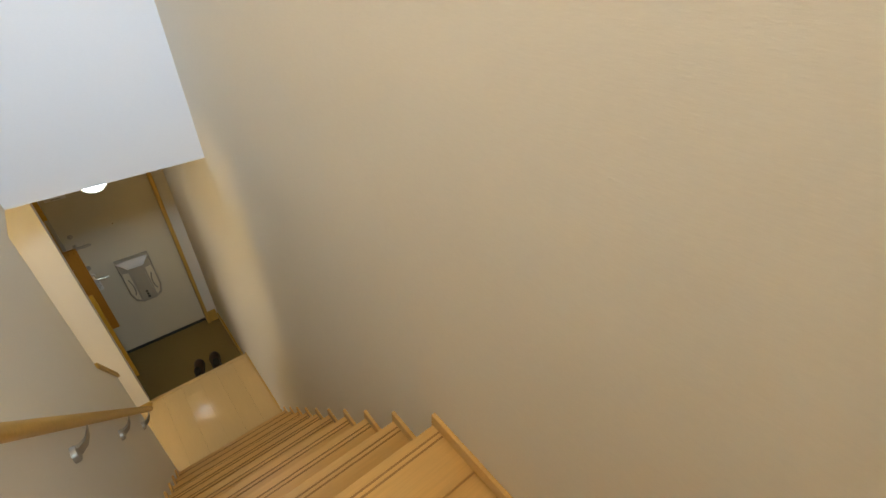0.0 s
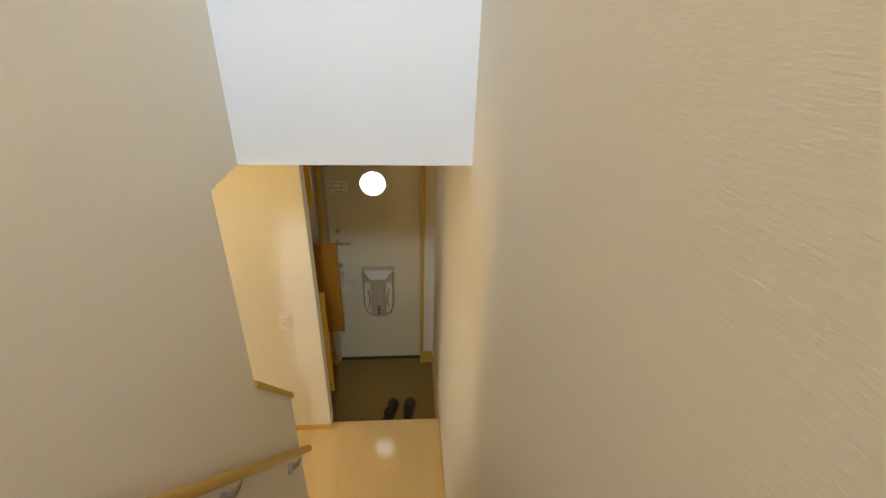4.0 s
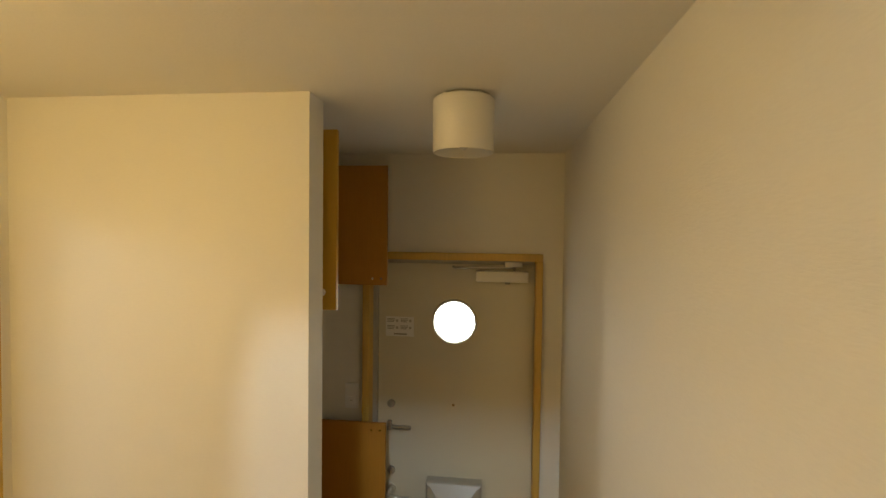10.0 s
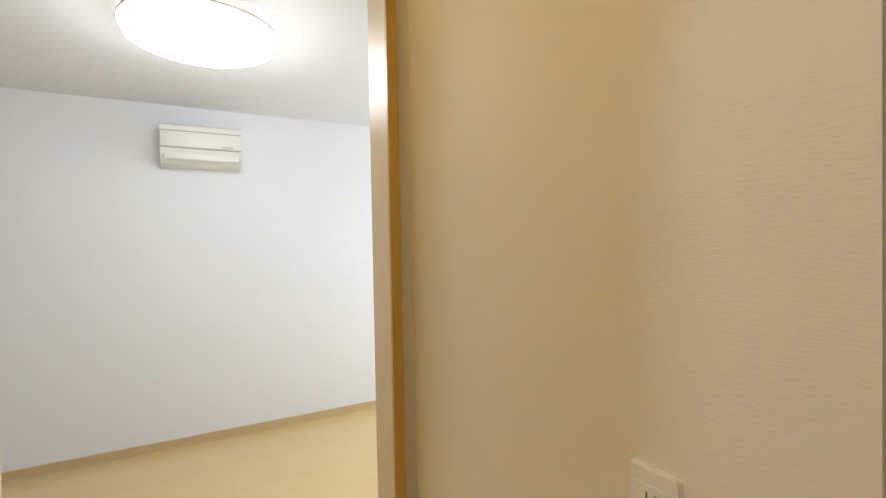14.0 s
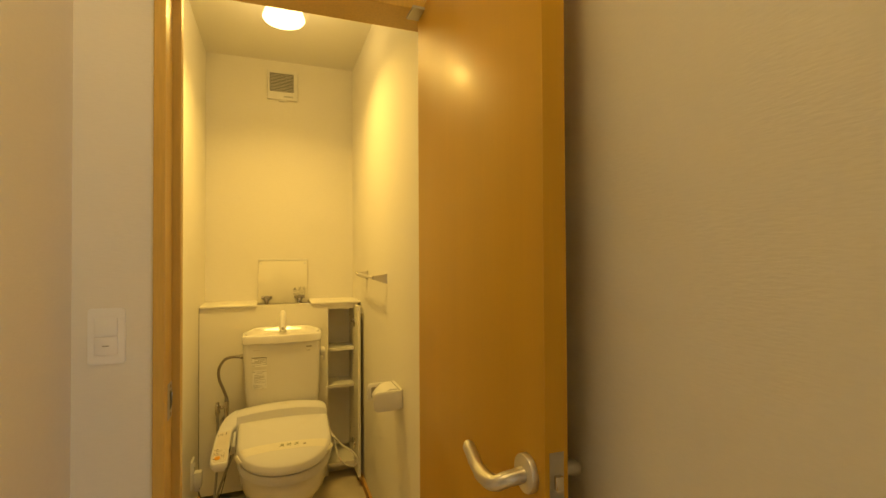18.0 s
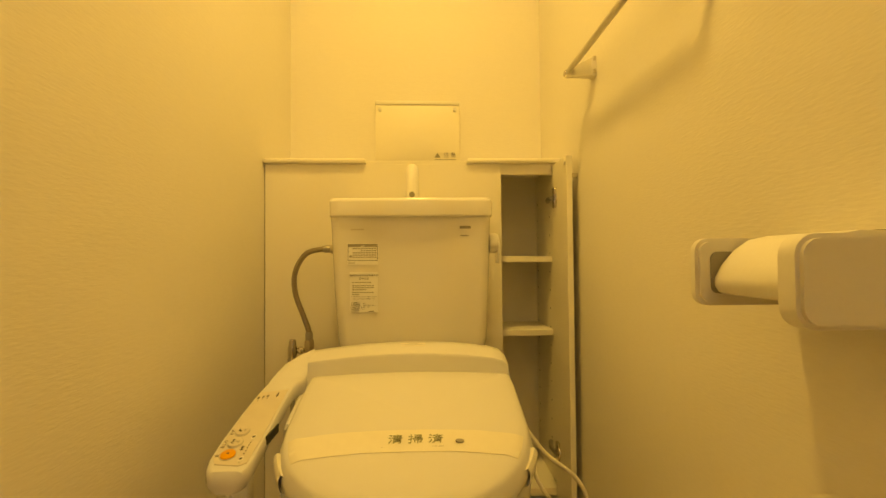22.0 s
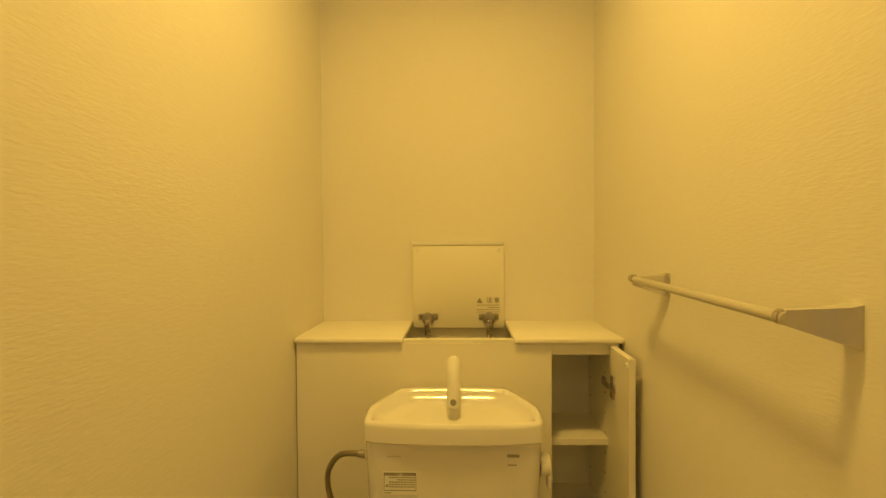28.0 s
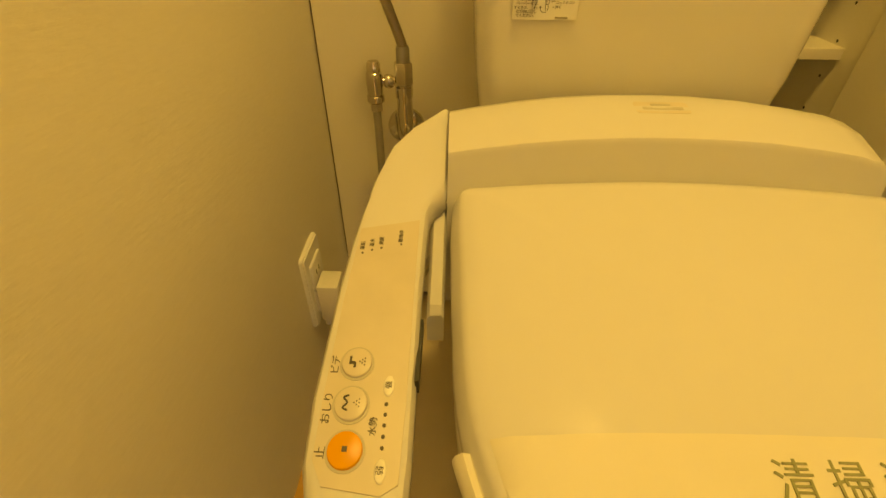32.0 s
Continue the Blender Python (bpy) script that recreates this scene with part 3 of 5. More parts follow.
part("knob", block(-0.017, -0.009, 5.825, 5.84, 1.117, 1.145, bevel=0.002), M_METAL, lock)
guard = part("door_guard", tube(curve_points([(-0.012, 5.842, 1.026), (0.02, 5.832, 1.027), (0.075, 5.832, 1.027), (0.084, 5.832, 1.020), (0.075, 5.832, 1.013), (0.02, 5.832, 1.013), (-0.012, 5.84, 1.014)]), 0.004, 8), M_METAL, fd)
part("guard_base", block(-0.03, -0.008, 5.828, 5.85, 1.004, 1.05, bevel=0.003), M_METAL, guard)
lock2 = part("thumb_turn", disc((-0.010, 5.85, 0.805), (0, -1, 0), 0.019, 0.012, 24, 0.003), M_METAL, fd)
part("knob", block(-0.014, -0.006, 5.825, 5.84, 0.791, 0.819, bevel=0.002), M_METAL, lock2)
hd = part("lever_handle", tube(curve_points([(-0.012, 5.845, 0.712), (-0.012, 5.80, 0.710), (0.0, 5.792, 0.706), (0.045, 5.790, 0.697), (0.095, 5.792, 0.700)]), [0.010] * 8 + [0.010] * 8 + [0.011] * 8 + [0.009] * 8 + [0.005], 14), M_SATIN, fd)
part("rose", disc((-0.012, 5.85, 0.712), (0, -1, 0), 0.023, 0.012, 28, 0.004), M_SATIN, hd)
part("viewer", disc((0.289, 5.85, 1.137), (0, -1, 0), 0.007, 0.004, 16, 0.002), M_CHROME, fd)
notice = part("notice", block(-0.044, 0.094, 5.8488, 5.8502, 1.458, 1.553), M_LABEL, fd, "white notice with small printed boxes", smooth=False)
for r in range(2):
    for c in range(2):
        for q in range(3):
            part("print", block(-0.036 + c * 0.064, 0.000 + c * 0.064 - 0.006 * (q == 2), 5.8482, 5.8487, 1.541 - r * 0.034 - q * 0.007, 1.544 - r * 0.034 - q * 0.007), M_INKGREY, notice, smooth=False)
        part("code", block(0.006 + c * 0.064, 0.017 + c * 0.064, 5.8482, 5.8487, 1.528 - r * 0.034, 1.539 - r * 0.034), M_GREYPL, notice, smooth=False)
part("print", block(-0.004, 0.060, 5.8482, 5.8487, 1.466, 1.472), M_INKGREY, notice, smooth=False)
tag = part("notice", block(-0.030, 0.018, 5.8488, 5.8502, 0.555, 0.665), M_LABEL, fd, "narrow white notice below the handle", smooth=False)
for q in range(7):
    part("print", block(-0.024, 0.012 - 0.008 * (q % 3 == 2), 5.8482, 5.8487, 0.648 - q * 0.013, 0.652 - q * 0.013), M_INKGREY, tag, smooth=False)

mb = thing("mail_box", (0.298, 5.85, 0.3), "grey plastic mail box hanging on the front door", "mail box")
body = bmesh.new()
outl = [(-0.131, 0.785, 0.03), (-0.131, 0.70, 0.075), (-0.128, 0.58, 0.07), (-0.128, 0.43, 0.065), (-0.105, 0.345, 0.055), (-0.05, 0.308, 0.045)]
left = [(0.298 + a, b) for a, b, _ in outl]
right = [(0.298 - a, b) for a, b, _ in outl[::-1]]
full = left + right
rings = [[body.verts.new((x, y, z)) for x, z in full] for y in (5.85, 5.795)] + [[body.verts.new((0.298 + (x - 0.298) * 0.93, 5.785, 0.55 + (z - 0.55) * 0.95)) for x, z in full]]
skin(body, rings)
part("body", body, M_MAILBOX, mb)
hood = bmesh.new()
rings = []
for z, w, y in ((0.788, 0.129, 5.800), (0.782, 0.1295, 5.790), (0.718, 0.068, 5.752), (0.700, 0.064, 5.751), (0.640, 0.056, 5.754), (0.56, 0.054, 5.757), (0.46, 0.056, 5.762), (0.38, 0.060, 5.768), (0.325, 0.062, 5.778)):
    rings.append([hood.verts.new((0.298 + sx * w, yy, z)) for sx, yy in ((-1, 5.804), (-0.93, y), (0.93, y), (1, 5.804))])
skin(hood, rings)
part("hood", hood, M_MAILBOX, mb, smooth=False)
for sx in (-1, 1):
    rec = part("side_recess", prism([(0.298 + sx * 0.066, 0.665), (0.298 + sx * 0.112, 0.672), (0.298 + sx * 0.118, 0.60), (0.298 + sx * 0.116, 0.45), (0.298 + sx * 0.098, 0.375), (0.298 + sx * 0.066, 0.345)][::sx], 1, 5.7825, 5.788), M_STEEL_DOOR, mb, "pale sunken side", smooth=False)
    part("catch", tube(curve_points([(0.298 + sx * 0.092, 5.778, 0.60), (0.298 + sx * 0.076, 5.772, 0.53), (0.298 + sx * 0.078, 5.772, 0.46), (0.298 + sx * 0.090, 5.778, 0.42)]), 0.005, 8), M_INKGREY, rec, "grey curved catch")
for q in range(3):
    part("slot", block(0.298 - 0.010, 0.298 + 0.010, 5.758, 5.7705, 0.425 - q * 0.032, 0.440 - q * 0.032, bevel=0.002), M_DARKGREY, mb, "small dark window", smooth=False)

cl = thing("door_closer", (0.51, 5.82, 1.73), "white door closer with a metal arm above the front door", "door closer")
part("body", block(0.388, 0.628, 5.795, 5.85, 1.734, 1.784, bevel=0.006), M_PLASTIC, cl)
part("arm", tube([(0.565, 5.815, 1.786), (0.565, 5.815, 1.80), (0.55, 5.80, 1.803), (0.30, 5.80, 1.797)], 0.006, 8), M_METAL, cl)
part("arm", tube([(0.31, 5.80, 1.797), (0.29, 5.81, 1.797), (0.283, 5.83, 1.80)], 0.006, 8), M_METAL, cl)
part("bracket", block(0.52, 0.60, 5.77, 5.82, 1.806, 1.832, bevel=0.003), M_METAL, cl)
part("valve_cap", disc((0.535, 5.83, 1.734), (0, 0, -1), 0.012, 0.012, 16, 0.003), M_METAL, cl)


def shoe_cabinet(z0, z1, knob_z, label):
    t = thing("shoe_cabinet", (-0.55, 5.36, z0), label, "cabinet", "shoe cabinets in the entrance recess")
    xb, xf = -0.745, -0.365
    for nm, bb in (("side", block(xb, xf, 4.965, 4.983, z0, z1)), ("side", block(xb, xf, 5.757, 5.775, z0, z1)), ("top", block(xb, xf, 4.983, 5.757, z1 - 0.018, z1)), ("bottom", block(xb, xf, 4.983, 5.757, z0, z0 + 0.018)),
                   ("back", block(xb, xb + 0.005, 4.983, 5.757, z0 + 0.018, z1 - 0.018))):
        part(nm, bb, M_CABWOOD, t, smooth=False)
    ns = 1 if z1 - z0 < 0.7 else 3
    for k in range(ns):
        zz = z0 + (z1 - z0) * (k + 1) / (ns + 1)
        part("shelf", block(xb + 0.005, xf - 0.01, 4.984, 5.756, zz - 0.008, zz + 0.008), M_CABWOOD, t, smooth=False)
    near = part("door", block(-0.362, 0.001, 5.010, 5.030, z0 + 0.005, z1 - 0.005, bevel=0.002), M_DOORWOOD, t, "open yellowish wooden door")
    kn = disc((-0.038, 5.010, knob_z), (0, -1, 0), 0.006, 0.012, 12)
    kn = disc((-0.038, 4.998, knob_z), (0, -1, 0), 0.011, 0.010, 20, 0.003, bm=kn)
    part("knob", kn, M_PLASTIC, near, "white knob")
    for zz in (z0 + 0.09, z1 - 0.09):
        part("hinge", block(-0.361, -0.318, 5.030, 5.040, zz - 0.022, zz + 0.022, bevel=0.002), M_DARKGREY, near, "dark cup hinge")
    far = part("door", block(-0.360, -0.010, 5.712, 5.732, z0 + 0.005, z1 - 0.005, bevel=0.002), M_CABWOOD, t, "open brown wooden door")
    for xx in (-0.075, -0.035):
        part("screw", disc((xx, 5.712, (z0 + 0.035) if knob_z > 1.5 else (z1 - 0.035)), (0, -1, 0), 0.0045, 0.002, 10), M_CHROME, far)
    return t


shoe_cabinet(1.712, 2.262, 1.772, "orange-brown wooden wall cabinet with both doors open")
shoe_cabinet(0.205, 1.088, 1.008, "orange-brown wooden shoe cabinet with both doors open")

PX, PY = 0.383, 4.93
lamp = thing("ceiling_lamp", (PX, PY, H), "white drum ceiling lamp, switched off", "ceiling light")
part("canopy", disc((PX, PY, H), (0, 0, -1), 0.062, 0.008, 40), M_INKGREY, lamp, "thin dark canopy")
for k in range(4):
    a = math.radians(45 + 90 * k)
    part("spacer", disc((PX + 0.066 * math.cos(a), PY + 0.066 * math.sin(a), H), (0, 0, -1), 0.005, 0.009, 10), M_PLASTIC, lamp)
sh = bmesh.new()
rings = []
for r, z in ((0.079, H - 0.007), (0.0835, H - 0.011), (0.0825, H - 0.148), (0.0815, H - 0.151), (0.0795, H - 0.148), (0.0805, H - 0.018), (0.0, H - 0.016)):
    rings.append([sh.verts.new((PX + max(r, 0.001) * math.cos(k * math.tau / 48), PY + max(r, 0.001) * math.sin(k * math.tau / 48), z)) for k in range(48)])
skin(sh, rings)
part("shade", sh, M_PLASTIC, lamp, "white plastic drum shade")
part("bulb", tube([(PX, PY, H - 0.02), (PX, PY, H - 0.07), (PX, PY, H - 0.09), (PX, PY, H - 0.115), (PX, PY, H - 0.135), (PX, PY, H - 0.142)], [0.013, 0.013, 0.019, 0.021, 0.014, 0.004], 20), M_GREYPL, lamp, "unlit grey glass bulb")


hl = thing("ceiling_lamp", (-0.45, 3.85, H), "lit round white glass lamp on the hall ceiling", "ceiling light")
part("base", disc((-0.45, 3.85, H), (0, 0, -1), 0.075, 0.02, 40, 0.004), M_PLASTIC, hl)
part("globe", disc((-0.45, 3.85, H - 0.019), (0, 0, -1), 0.085, 0.07, 40, 0.05), M_GLOBE, hl, "glowing warm glass cover").visible_shadow = False


def shoe(m, mirror):
    t = thing("shoe", m.translation, "dark brown slip-on shoe on the entrance floor", "shoe", "pair of shoes")
    up, sole, hole = bmesh.new(), bmesh.new(), bmesh.new()
    sec = [(-0.125, 0.018, 0.055), (-0.118, 0.031, 0.068), (-0.07, 0.036, 0.072), (-0.01, 0.037, 0.066), (0.04, 0.043, 0.058), (0.085, 0.044, 0.045), (0.115, 0.034, 0.034), (0.130, 0.014, 0.024)]
    rs, ru = [], []
    for y, w, h in sec:
        off = mirror * 0.006 * math.sin((y + 0.12) * 12)
        ru.append([up.verts.new((off + w * math.cos(a), y, 0.012 + h * max(0.0, math.sin(a)) ** 0.7)) for a in [math.pi * k / 12 for k in range(13)]])
        rs.append([sole.verts.new(c) for c in ((off - w - 0.004, y, 0), (off + w + 0.004, y, 0), (off + w + 0.004, y, 0.014), (off - w - 0.004, y, 0.014))])
    for a, b in zip(ru, ru[1:]):
        for k in range(12):
            up.faces.new((a[k], a[k + 1], b[k + 1], b[k]))
    up.faces.new(ru[0]); up.faces.new(ru[-1][::-1])
    bmesh.ops.recalc_face_normals(up, faces=up.faces)
    skin(sole, rs)
    rings = [[hole.verts.new((0.027 * math.cos(k * math.tau / 20) * s, -0.065 + 0.048 * math.sin(k * math.tau / 20) * s, z)) for k in range(20)] for s, z in ((1.08, 0.079), (1.0, 0.0865), (0.86, 0.0855), (0.6, 0.083))]
    skin(hole, rings)
    for nm, b, mt in (("upper", up, M_LEATHER), ("sole", sole, M_RUBBER), ("lining", hole, M_RUBBER)):
        b.transform(m)
        part(nm, b, mt, t)
    return t


shoe(pose(0.395, 5.185, -0.233, 0, 0, -14), 1)
shoe(pose(0.555, 5.185, -0.233, 0, 0, -6), -1)
# ---- toilet door ----
td = tagged(thing("door_toilet", (-0.83, TY, 0), "open honey-coloured wooden toilet door with a lever handle", "door"), kind="structure")


def swing(bm):
    """Turns a part of the leaf a little past square, about its free edge."""
    at = Matrix.Translation((-0.808, 3.566, 0))
    bm.transform(at @ Matrix.Rotation(radians(-1.3), 4, "Z") @ at.inverted())
    return bm


leaf = part("leaf", swing(block(-0.842, -0.808, 2.955, 3.564, 0.012, 1.815, bevel=0.002)), M_DOORWOOD, td)
part("edge_band", swing(block(-0.8425, -0.8075, 3.5635, 3.5655, 0.014, 1.813)), M_DOORWOOD, td, "wooden edge strip", smooth=False)
part("lock_plate", block(-0.836, -0.814, 3.5655, 3.5665, 0.845, 0.923), M_METAL, td, smooth=False)
part("latch", block(-0.831, -0.819, 3.5665, 3.575, 0.875, 0.894, bevel=0.002), M_CHROME, td)
for sx, x in ((1, -0.808), (-1, -0.842)):
    hdl = part("lever_handle", tube(curve_points([(x, 3.522, 0.880), (x + sx * 0.036, 3.522, 0.876), (x + sx * 0.050, 3.508, 0.868), (x + sx * 0.050, 3.462, 0.866), (x + sx * 0.046, 3.408, 0.886)]), [0.011] * 16 + [0.0115] * 8 + [0.010] * 8 + [0.006], 14), M_SATIN, td)
    part("rose", disc((x, 3.522, 0.880), (sx, 0, 0), 0.027, 0.010, 28, 0.003), M_SATIN, hdl)
part("closer_arm", block(-0.85, -0.79, 2.96, 3.02, 1.80, 1.806), M_METAL, td, smooth=False)
jf = tagged(thing("trim_toilet_door", (-0.53, TY, 0), "light wooden door frame of the toilet", "door frame"), kind="structure")
for nm, bb in (("jamb", block(DX1 - 0.034, DX1 - 0.011, TY - 0.062, TY + 0.012, 0, DZ - 0.03, bevel=0.002)), ("stop", block(DX1 - 0.049, DX1, TY - 0.106, TY - 0.078, 0, DZ - 0.03, bevel=0.0015)),
               ("jamb", block(DX0, DX0 + 0.012, TY - 0.040, TY + 0.012, 0, DZ - 0.03, bevel=0.002)), ("stop", block(DX0, DX0 + 0.014, TY - 0.106, TY - 0.078, 0, DZ - 0.03)),
               ("head", block(DX0, DX1 - 0.011, TY - 0.106, TY + 0.012, DZ - 0.03, DZ, bevel=0.002)), ("sill", block(DX0, DX1, TY - 0.072, TY, -0.01, 0.004))):
    part(nm, bb, M_WOOD, jf, smooth=False)
part("rebate", block(DX1 - 0.018, DX1 - 0.0115, TY - 0.0775, TY - 0.062, 0, DZ - 0.03), M_GROOVE, jf, "dark rebate shadow gap", smooth=False)
stk = part("strike_plate", block(DX1 - 0.0352, DX1 - 0.034, TY - 0.058, TY - 0.018, 0.828, 0.907), M_METAL, jf, smooth=False)
part("latch_hole", block(DX1 - 0.0356, DX1 - 0.0351, TY - 0.050, TY - 0.034, 0.848, 0.888), M_DARKGREY, stk, smooth=False)
part("latch_lip", block(DX1 - 0.0372, DX1 - 0.0351, TY - 0.055, TY - 0.050, 0.852, 0.884, bevel=0.0006), M_CHROME, stk)
for z in (0.836, 0.899):
    part("screw", disc((DX1 - 0.0352, TY - 0.042, z), (-1, 0, 0), 0.0038, 0.0014, 12), M_CHROME, stk)

structure("baseboard_toilet", merged(block(TX1 - 0.01, TX1, 1.60, TY - 0.074, 0, 0.042), block(TX0, TX0 + 0.01, 1.60, TY - 0.074, 0, 0.042), block(TX1 - 0.013, TX1, 1.60, TY - 0.074, 0.036, 0.044), block(TX0, TX0 + 0.013, 1.60, TY - 0.074, 0.036, 0.044)), M_RISER,
          "brown wooden skirting board of the toilet", "baseboard")

# ---- cabinet behind the cistern ----
CY = 1.59
cb = thing("pipe_cabinet", (-0.52, 1.47, 0), "white melamine cabinet behind the cistern with an open shelf door", "cabinet")
part("front_panel", block(-0.743, TX1 - 0.0025, CY - 0.016, CY, 0.03, 0.9355, bevel=0.001), M_MELAMINE, cb, smooth=False)
part("front_panel", block(-0.654, -0.391, CY - 0.016, CY - 0.001, 0.9355, 0.944, bevel=0.001), M_MELAMINE, cb, smooth=False)
part("side_gap", block(TX1 - 0.0025, TX1, CY - 0.012, CY - 0.006, 0.0, 0.9355), M_GROOVE, cb, "dark joint line", smooth=False)
part("side", block(-0.745, -0.730, TB, CY - 0.016, 0.03, 0.9355), M_MELAMINE, cb, smooth=False)
part("side", block(-0.900, -0.886, TB, CY, 0.03, 0.9355), M_MELAMINE, cb, smooth=False)
part("back", block(-0.886, -0.745, TB + 0.02, TB + 0.026, 0.11, 0.9355), M_MELAMINE, cb, smooth=False)
part("base", block(-0.886, -0.745, TB, CY, 0.074, 0.092), M_MELAMINE, cb, smooth=False)
part("plinth", block(-0.900, -0.743, TB, 1.478, 0.0, 0.074), M_MELAMINE, cb, smooth=False)
part("rail", block(-0.886, -0.743, CY - 0.02, CY - 0.002, 0.908, 0.9355), M_MELAMINE, cb, smooth=False)
for z in (0.685, 0.487, 0.29):
    if z > 0.4:
        part("shelf", block(-0.886, -0.745, TB + 0.026, 1.553, z - 0.008, z + 0.008, bevel=0.001), M_MELAMINE, cb, smooth=False)
for q in range(14):
    for yy in (1.40, 1.53):
        part("peg_hole", disc((-0.8859, yy, 0.2 + q * 0.05), (1, 0, 0), 0.0022, 0.0004, 8), M_DARKGREY, cb, smooth=False)
cd = part("door", block(-0.8915, -0.8775, 1.594, 1.716, 0.055, 0.930, bevel=0.0015), M_MELAMINE, cb, "open narrow white door", smooth=False)
part("knob", tube([(-0.8915, 1.700, 0.885), (-0.9085, 1.700, 0.885)], 0.006, 14), M_CHROME, cd)
for z in (0.841, 0.196):
    hg = part("hinge", block(-0.8775, -0.871, 1.612, 1.632, z - 0.026, z + 0.026, bevel=0.002), M_CHROME, cd)
    part("hinge_cup", disc((-0.8775, 1.622, z), (1, 0, 0), 0.016, 0.004, 20, 0.001), M_CHROME, hg)
    part("hinge_arm", tube([(-0.870, 1.62, z), (-0.866, 1.59, z), (-0.876, 1.55, z)], 0.006, 8), M_METAL, hg)
part("bumper", disc((-0.8775, 1.705, 0.915), (1, 0, 0), 0.005, 0.003, 12), M_PLASTIC, cd)
wt = thing("counter_top", (-0.52, 1.47, 0.925), "white rounded counter top with a service notch", "counter top")
for a, b, c in ((-0.391, TX1, "counter_slab"), (TX0, -0.654, "counter_slab")):
    part(c, block(a, b, TB, CY + 0.012, 0.9360, 0.9485, bevel=0.005), M_MELAMINE, wt)
part("well", block(-0.654, -0.391, TB, CY - 0.016, 0.86, 0.87), M_INKGREY, wt, "shaded opening under the hatch", smooth=False)
hat = thing("hatch_lid", (-0.522, TB, 0.93), "white service hatch lid standing open against the back wall", "hatch")
part("panel", block(-0.652, -0.393, TB + 0.003, TB + 0.017, 0.930, 1.164, bevel=0.0015), M_MELAMINE, hat)
part("edge", block(-0.652, -0.393, TB + 0.003, TB + 0.019, 1.1645, 1.177, bevel=0.002), M_PLASTIC, hat)
for x in (-0.407, -0.638):
    part("bumper", disc((x, TB + 0.017, 1.150), (0, 1, 0), 0.006, 0.003, 14), M_PLASTIC, hat)
for x in (-0.436, -0.609):
    hg = part("hinge", merged(block(x - 0.028, x + 0.028, TB + 0.017, TB + 0.020, 0.953, 0.971, bevel=0.001), disc((x, TB + 0.017, 0.957), (0, 1, 0), 0.0175, 0.007, 20, 0.002)), M_METAL, hat)
    part("hinge_arm", merged(block(x - 0.008, x + 0.008, TB + 0.020, TB + 0.034, 0.905, 0.955, bevel=0.002), block(x - 0.024, x + 0.024, TB + 0.03, TB + 0.055, 0.885, 0.905, bevel=0.002)), M_CHROME, hg)
    for dx in (-0.02, 0.02):
        part("screw", disc((x + dx, TB + 0.020, 0.963), (0, 1, 0), 0.004, 0.0015, 10), M_CHROME, hg, smooth=False)
part("warning_text", lettering("注 意", 0.017, pose(-0.621, TB + 0.0175, 1.008, 90, 0, 180)), M_INKGREY, hat, "printed grey warning", smooth=False)
part("warning_mark", prism([(-0.592, 1.001), (-0.583, 1.016), (-0.574, 1.001)], 1, TB + 0.0170, TB + 0.0178), M_INKGREY, hat, smooth=False)
for q in range(4):
    part("print_line", block(-0.640, -0.575 - 0.03 * (q == 1), TB + 0.0170, TB + 0.0176, 0.994 - q * 0.0065, 0.9956 - q * 0.0065), M_INKGREY, hat, smooth=False)

# ---- ventilation and lamp ----
fan = thing("ventilation_fan", (-0.519, TB, 2.07), "white square ventilation grille on the back wall", "ventilation")
part("cover", block(-0.600, -0.438, TB, TB + 0.022, 2.068, 2.232, bevel=0.006), M_PLASTIC, fan)
part("grille_back", block(-0.578, -0.451, TB + 0.0215, TB + 0.0226, 2.112, 2.216), M_DARKGREY, fan, "dark opening", smooth=False)
for q in range(13):
    z = 2.1155 + q * 0.0081
    part("slat", block(-0.578, -0.451, TB + 0.0224, TB + 0.026, z - 0.0018, z + 0.0018), M_GREYPL, fan, smooth=False)
part("badge", block(-0.575, -0.525, TB + 0.0218, TB + 0.0226, 2.082, 2.090), M_GREYPL, fan, "grey printed mark", smooth=False)
part("tab", block(-0.535, -0.500, TB + 0.004, TB + 0.018, 2.060, 2.069, bevel=0.002), M_PLASTIC, fan)
LX, LY = -0.51, 2.10
gl = thing("toilet_ceiling_lamp", (LX, LY, TC), "lit white glass bell shade below the toilet ceiling", "ceiling light")
part("base", disc((LX, LY, TC), (0, 0, -1), 0.058, 0.022, 40, 0.004), M_PLASTIC, gl, "white ceiling cap")
gb = bmesh.new()
skin(gb, [[gb.verts.new((LX + r * math.cos(k * math.tau / 40), LY + r * math.sin(k * math.tau / 40), z)) for k in range(40)] for r, z in ((0.050, TC - 0.020), (0.062, TC - 0.026), (0.066, TC - 0.050), (0.072, TC - 0.085), (0.082, TC - 0.112), (0.084, TC - 0.120), (0.078, TC - 0.128), (0.050, TC - 0.134), (0.015, TC - 0.136))])
part("shade", gb, M_SHADE_GLOW, gl, "glowing white glass shade").visible_shadow = False

# ---- toilet ----


def egg(cx, yb, yf, w, count=44, rear=3.2):
    y0 = yb + 0.45 * (yf - yb)
    out = []
    for k in range(count):
        a = k * math.tau / count
        s, c = math.sin(a), math.cos(a)
        p = 2.25 if c > 0 else rear
        r = (abs(s) ** p + abs(c) ** p) ** (-1 / p)
        out.append((cx + w * r * s, y0 + (yf - y0 if c > 0 else y0 - yb) * r * c))
    return out


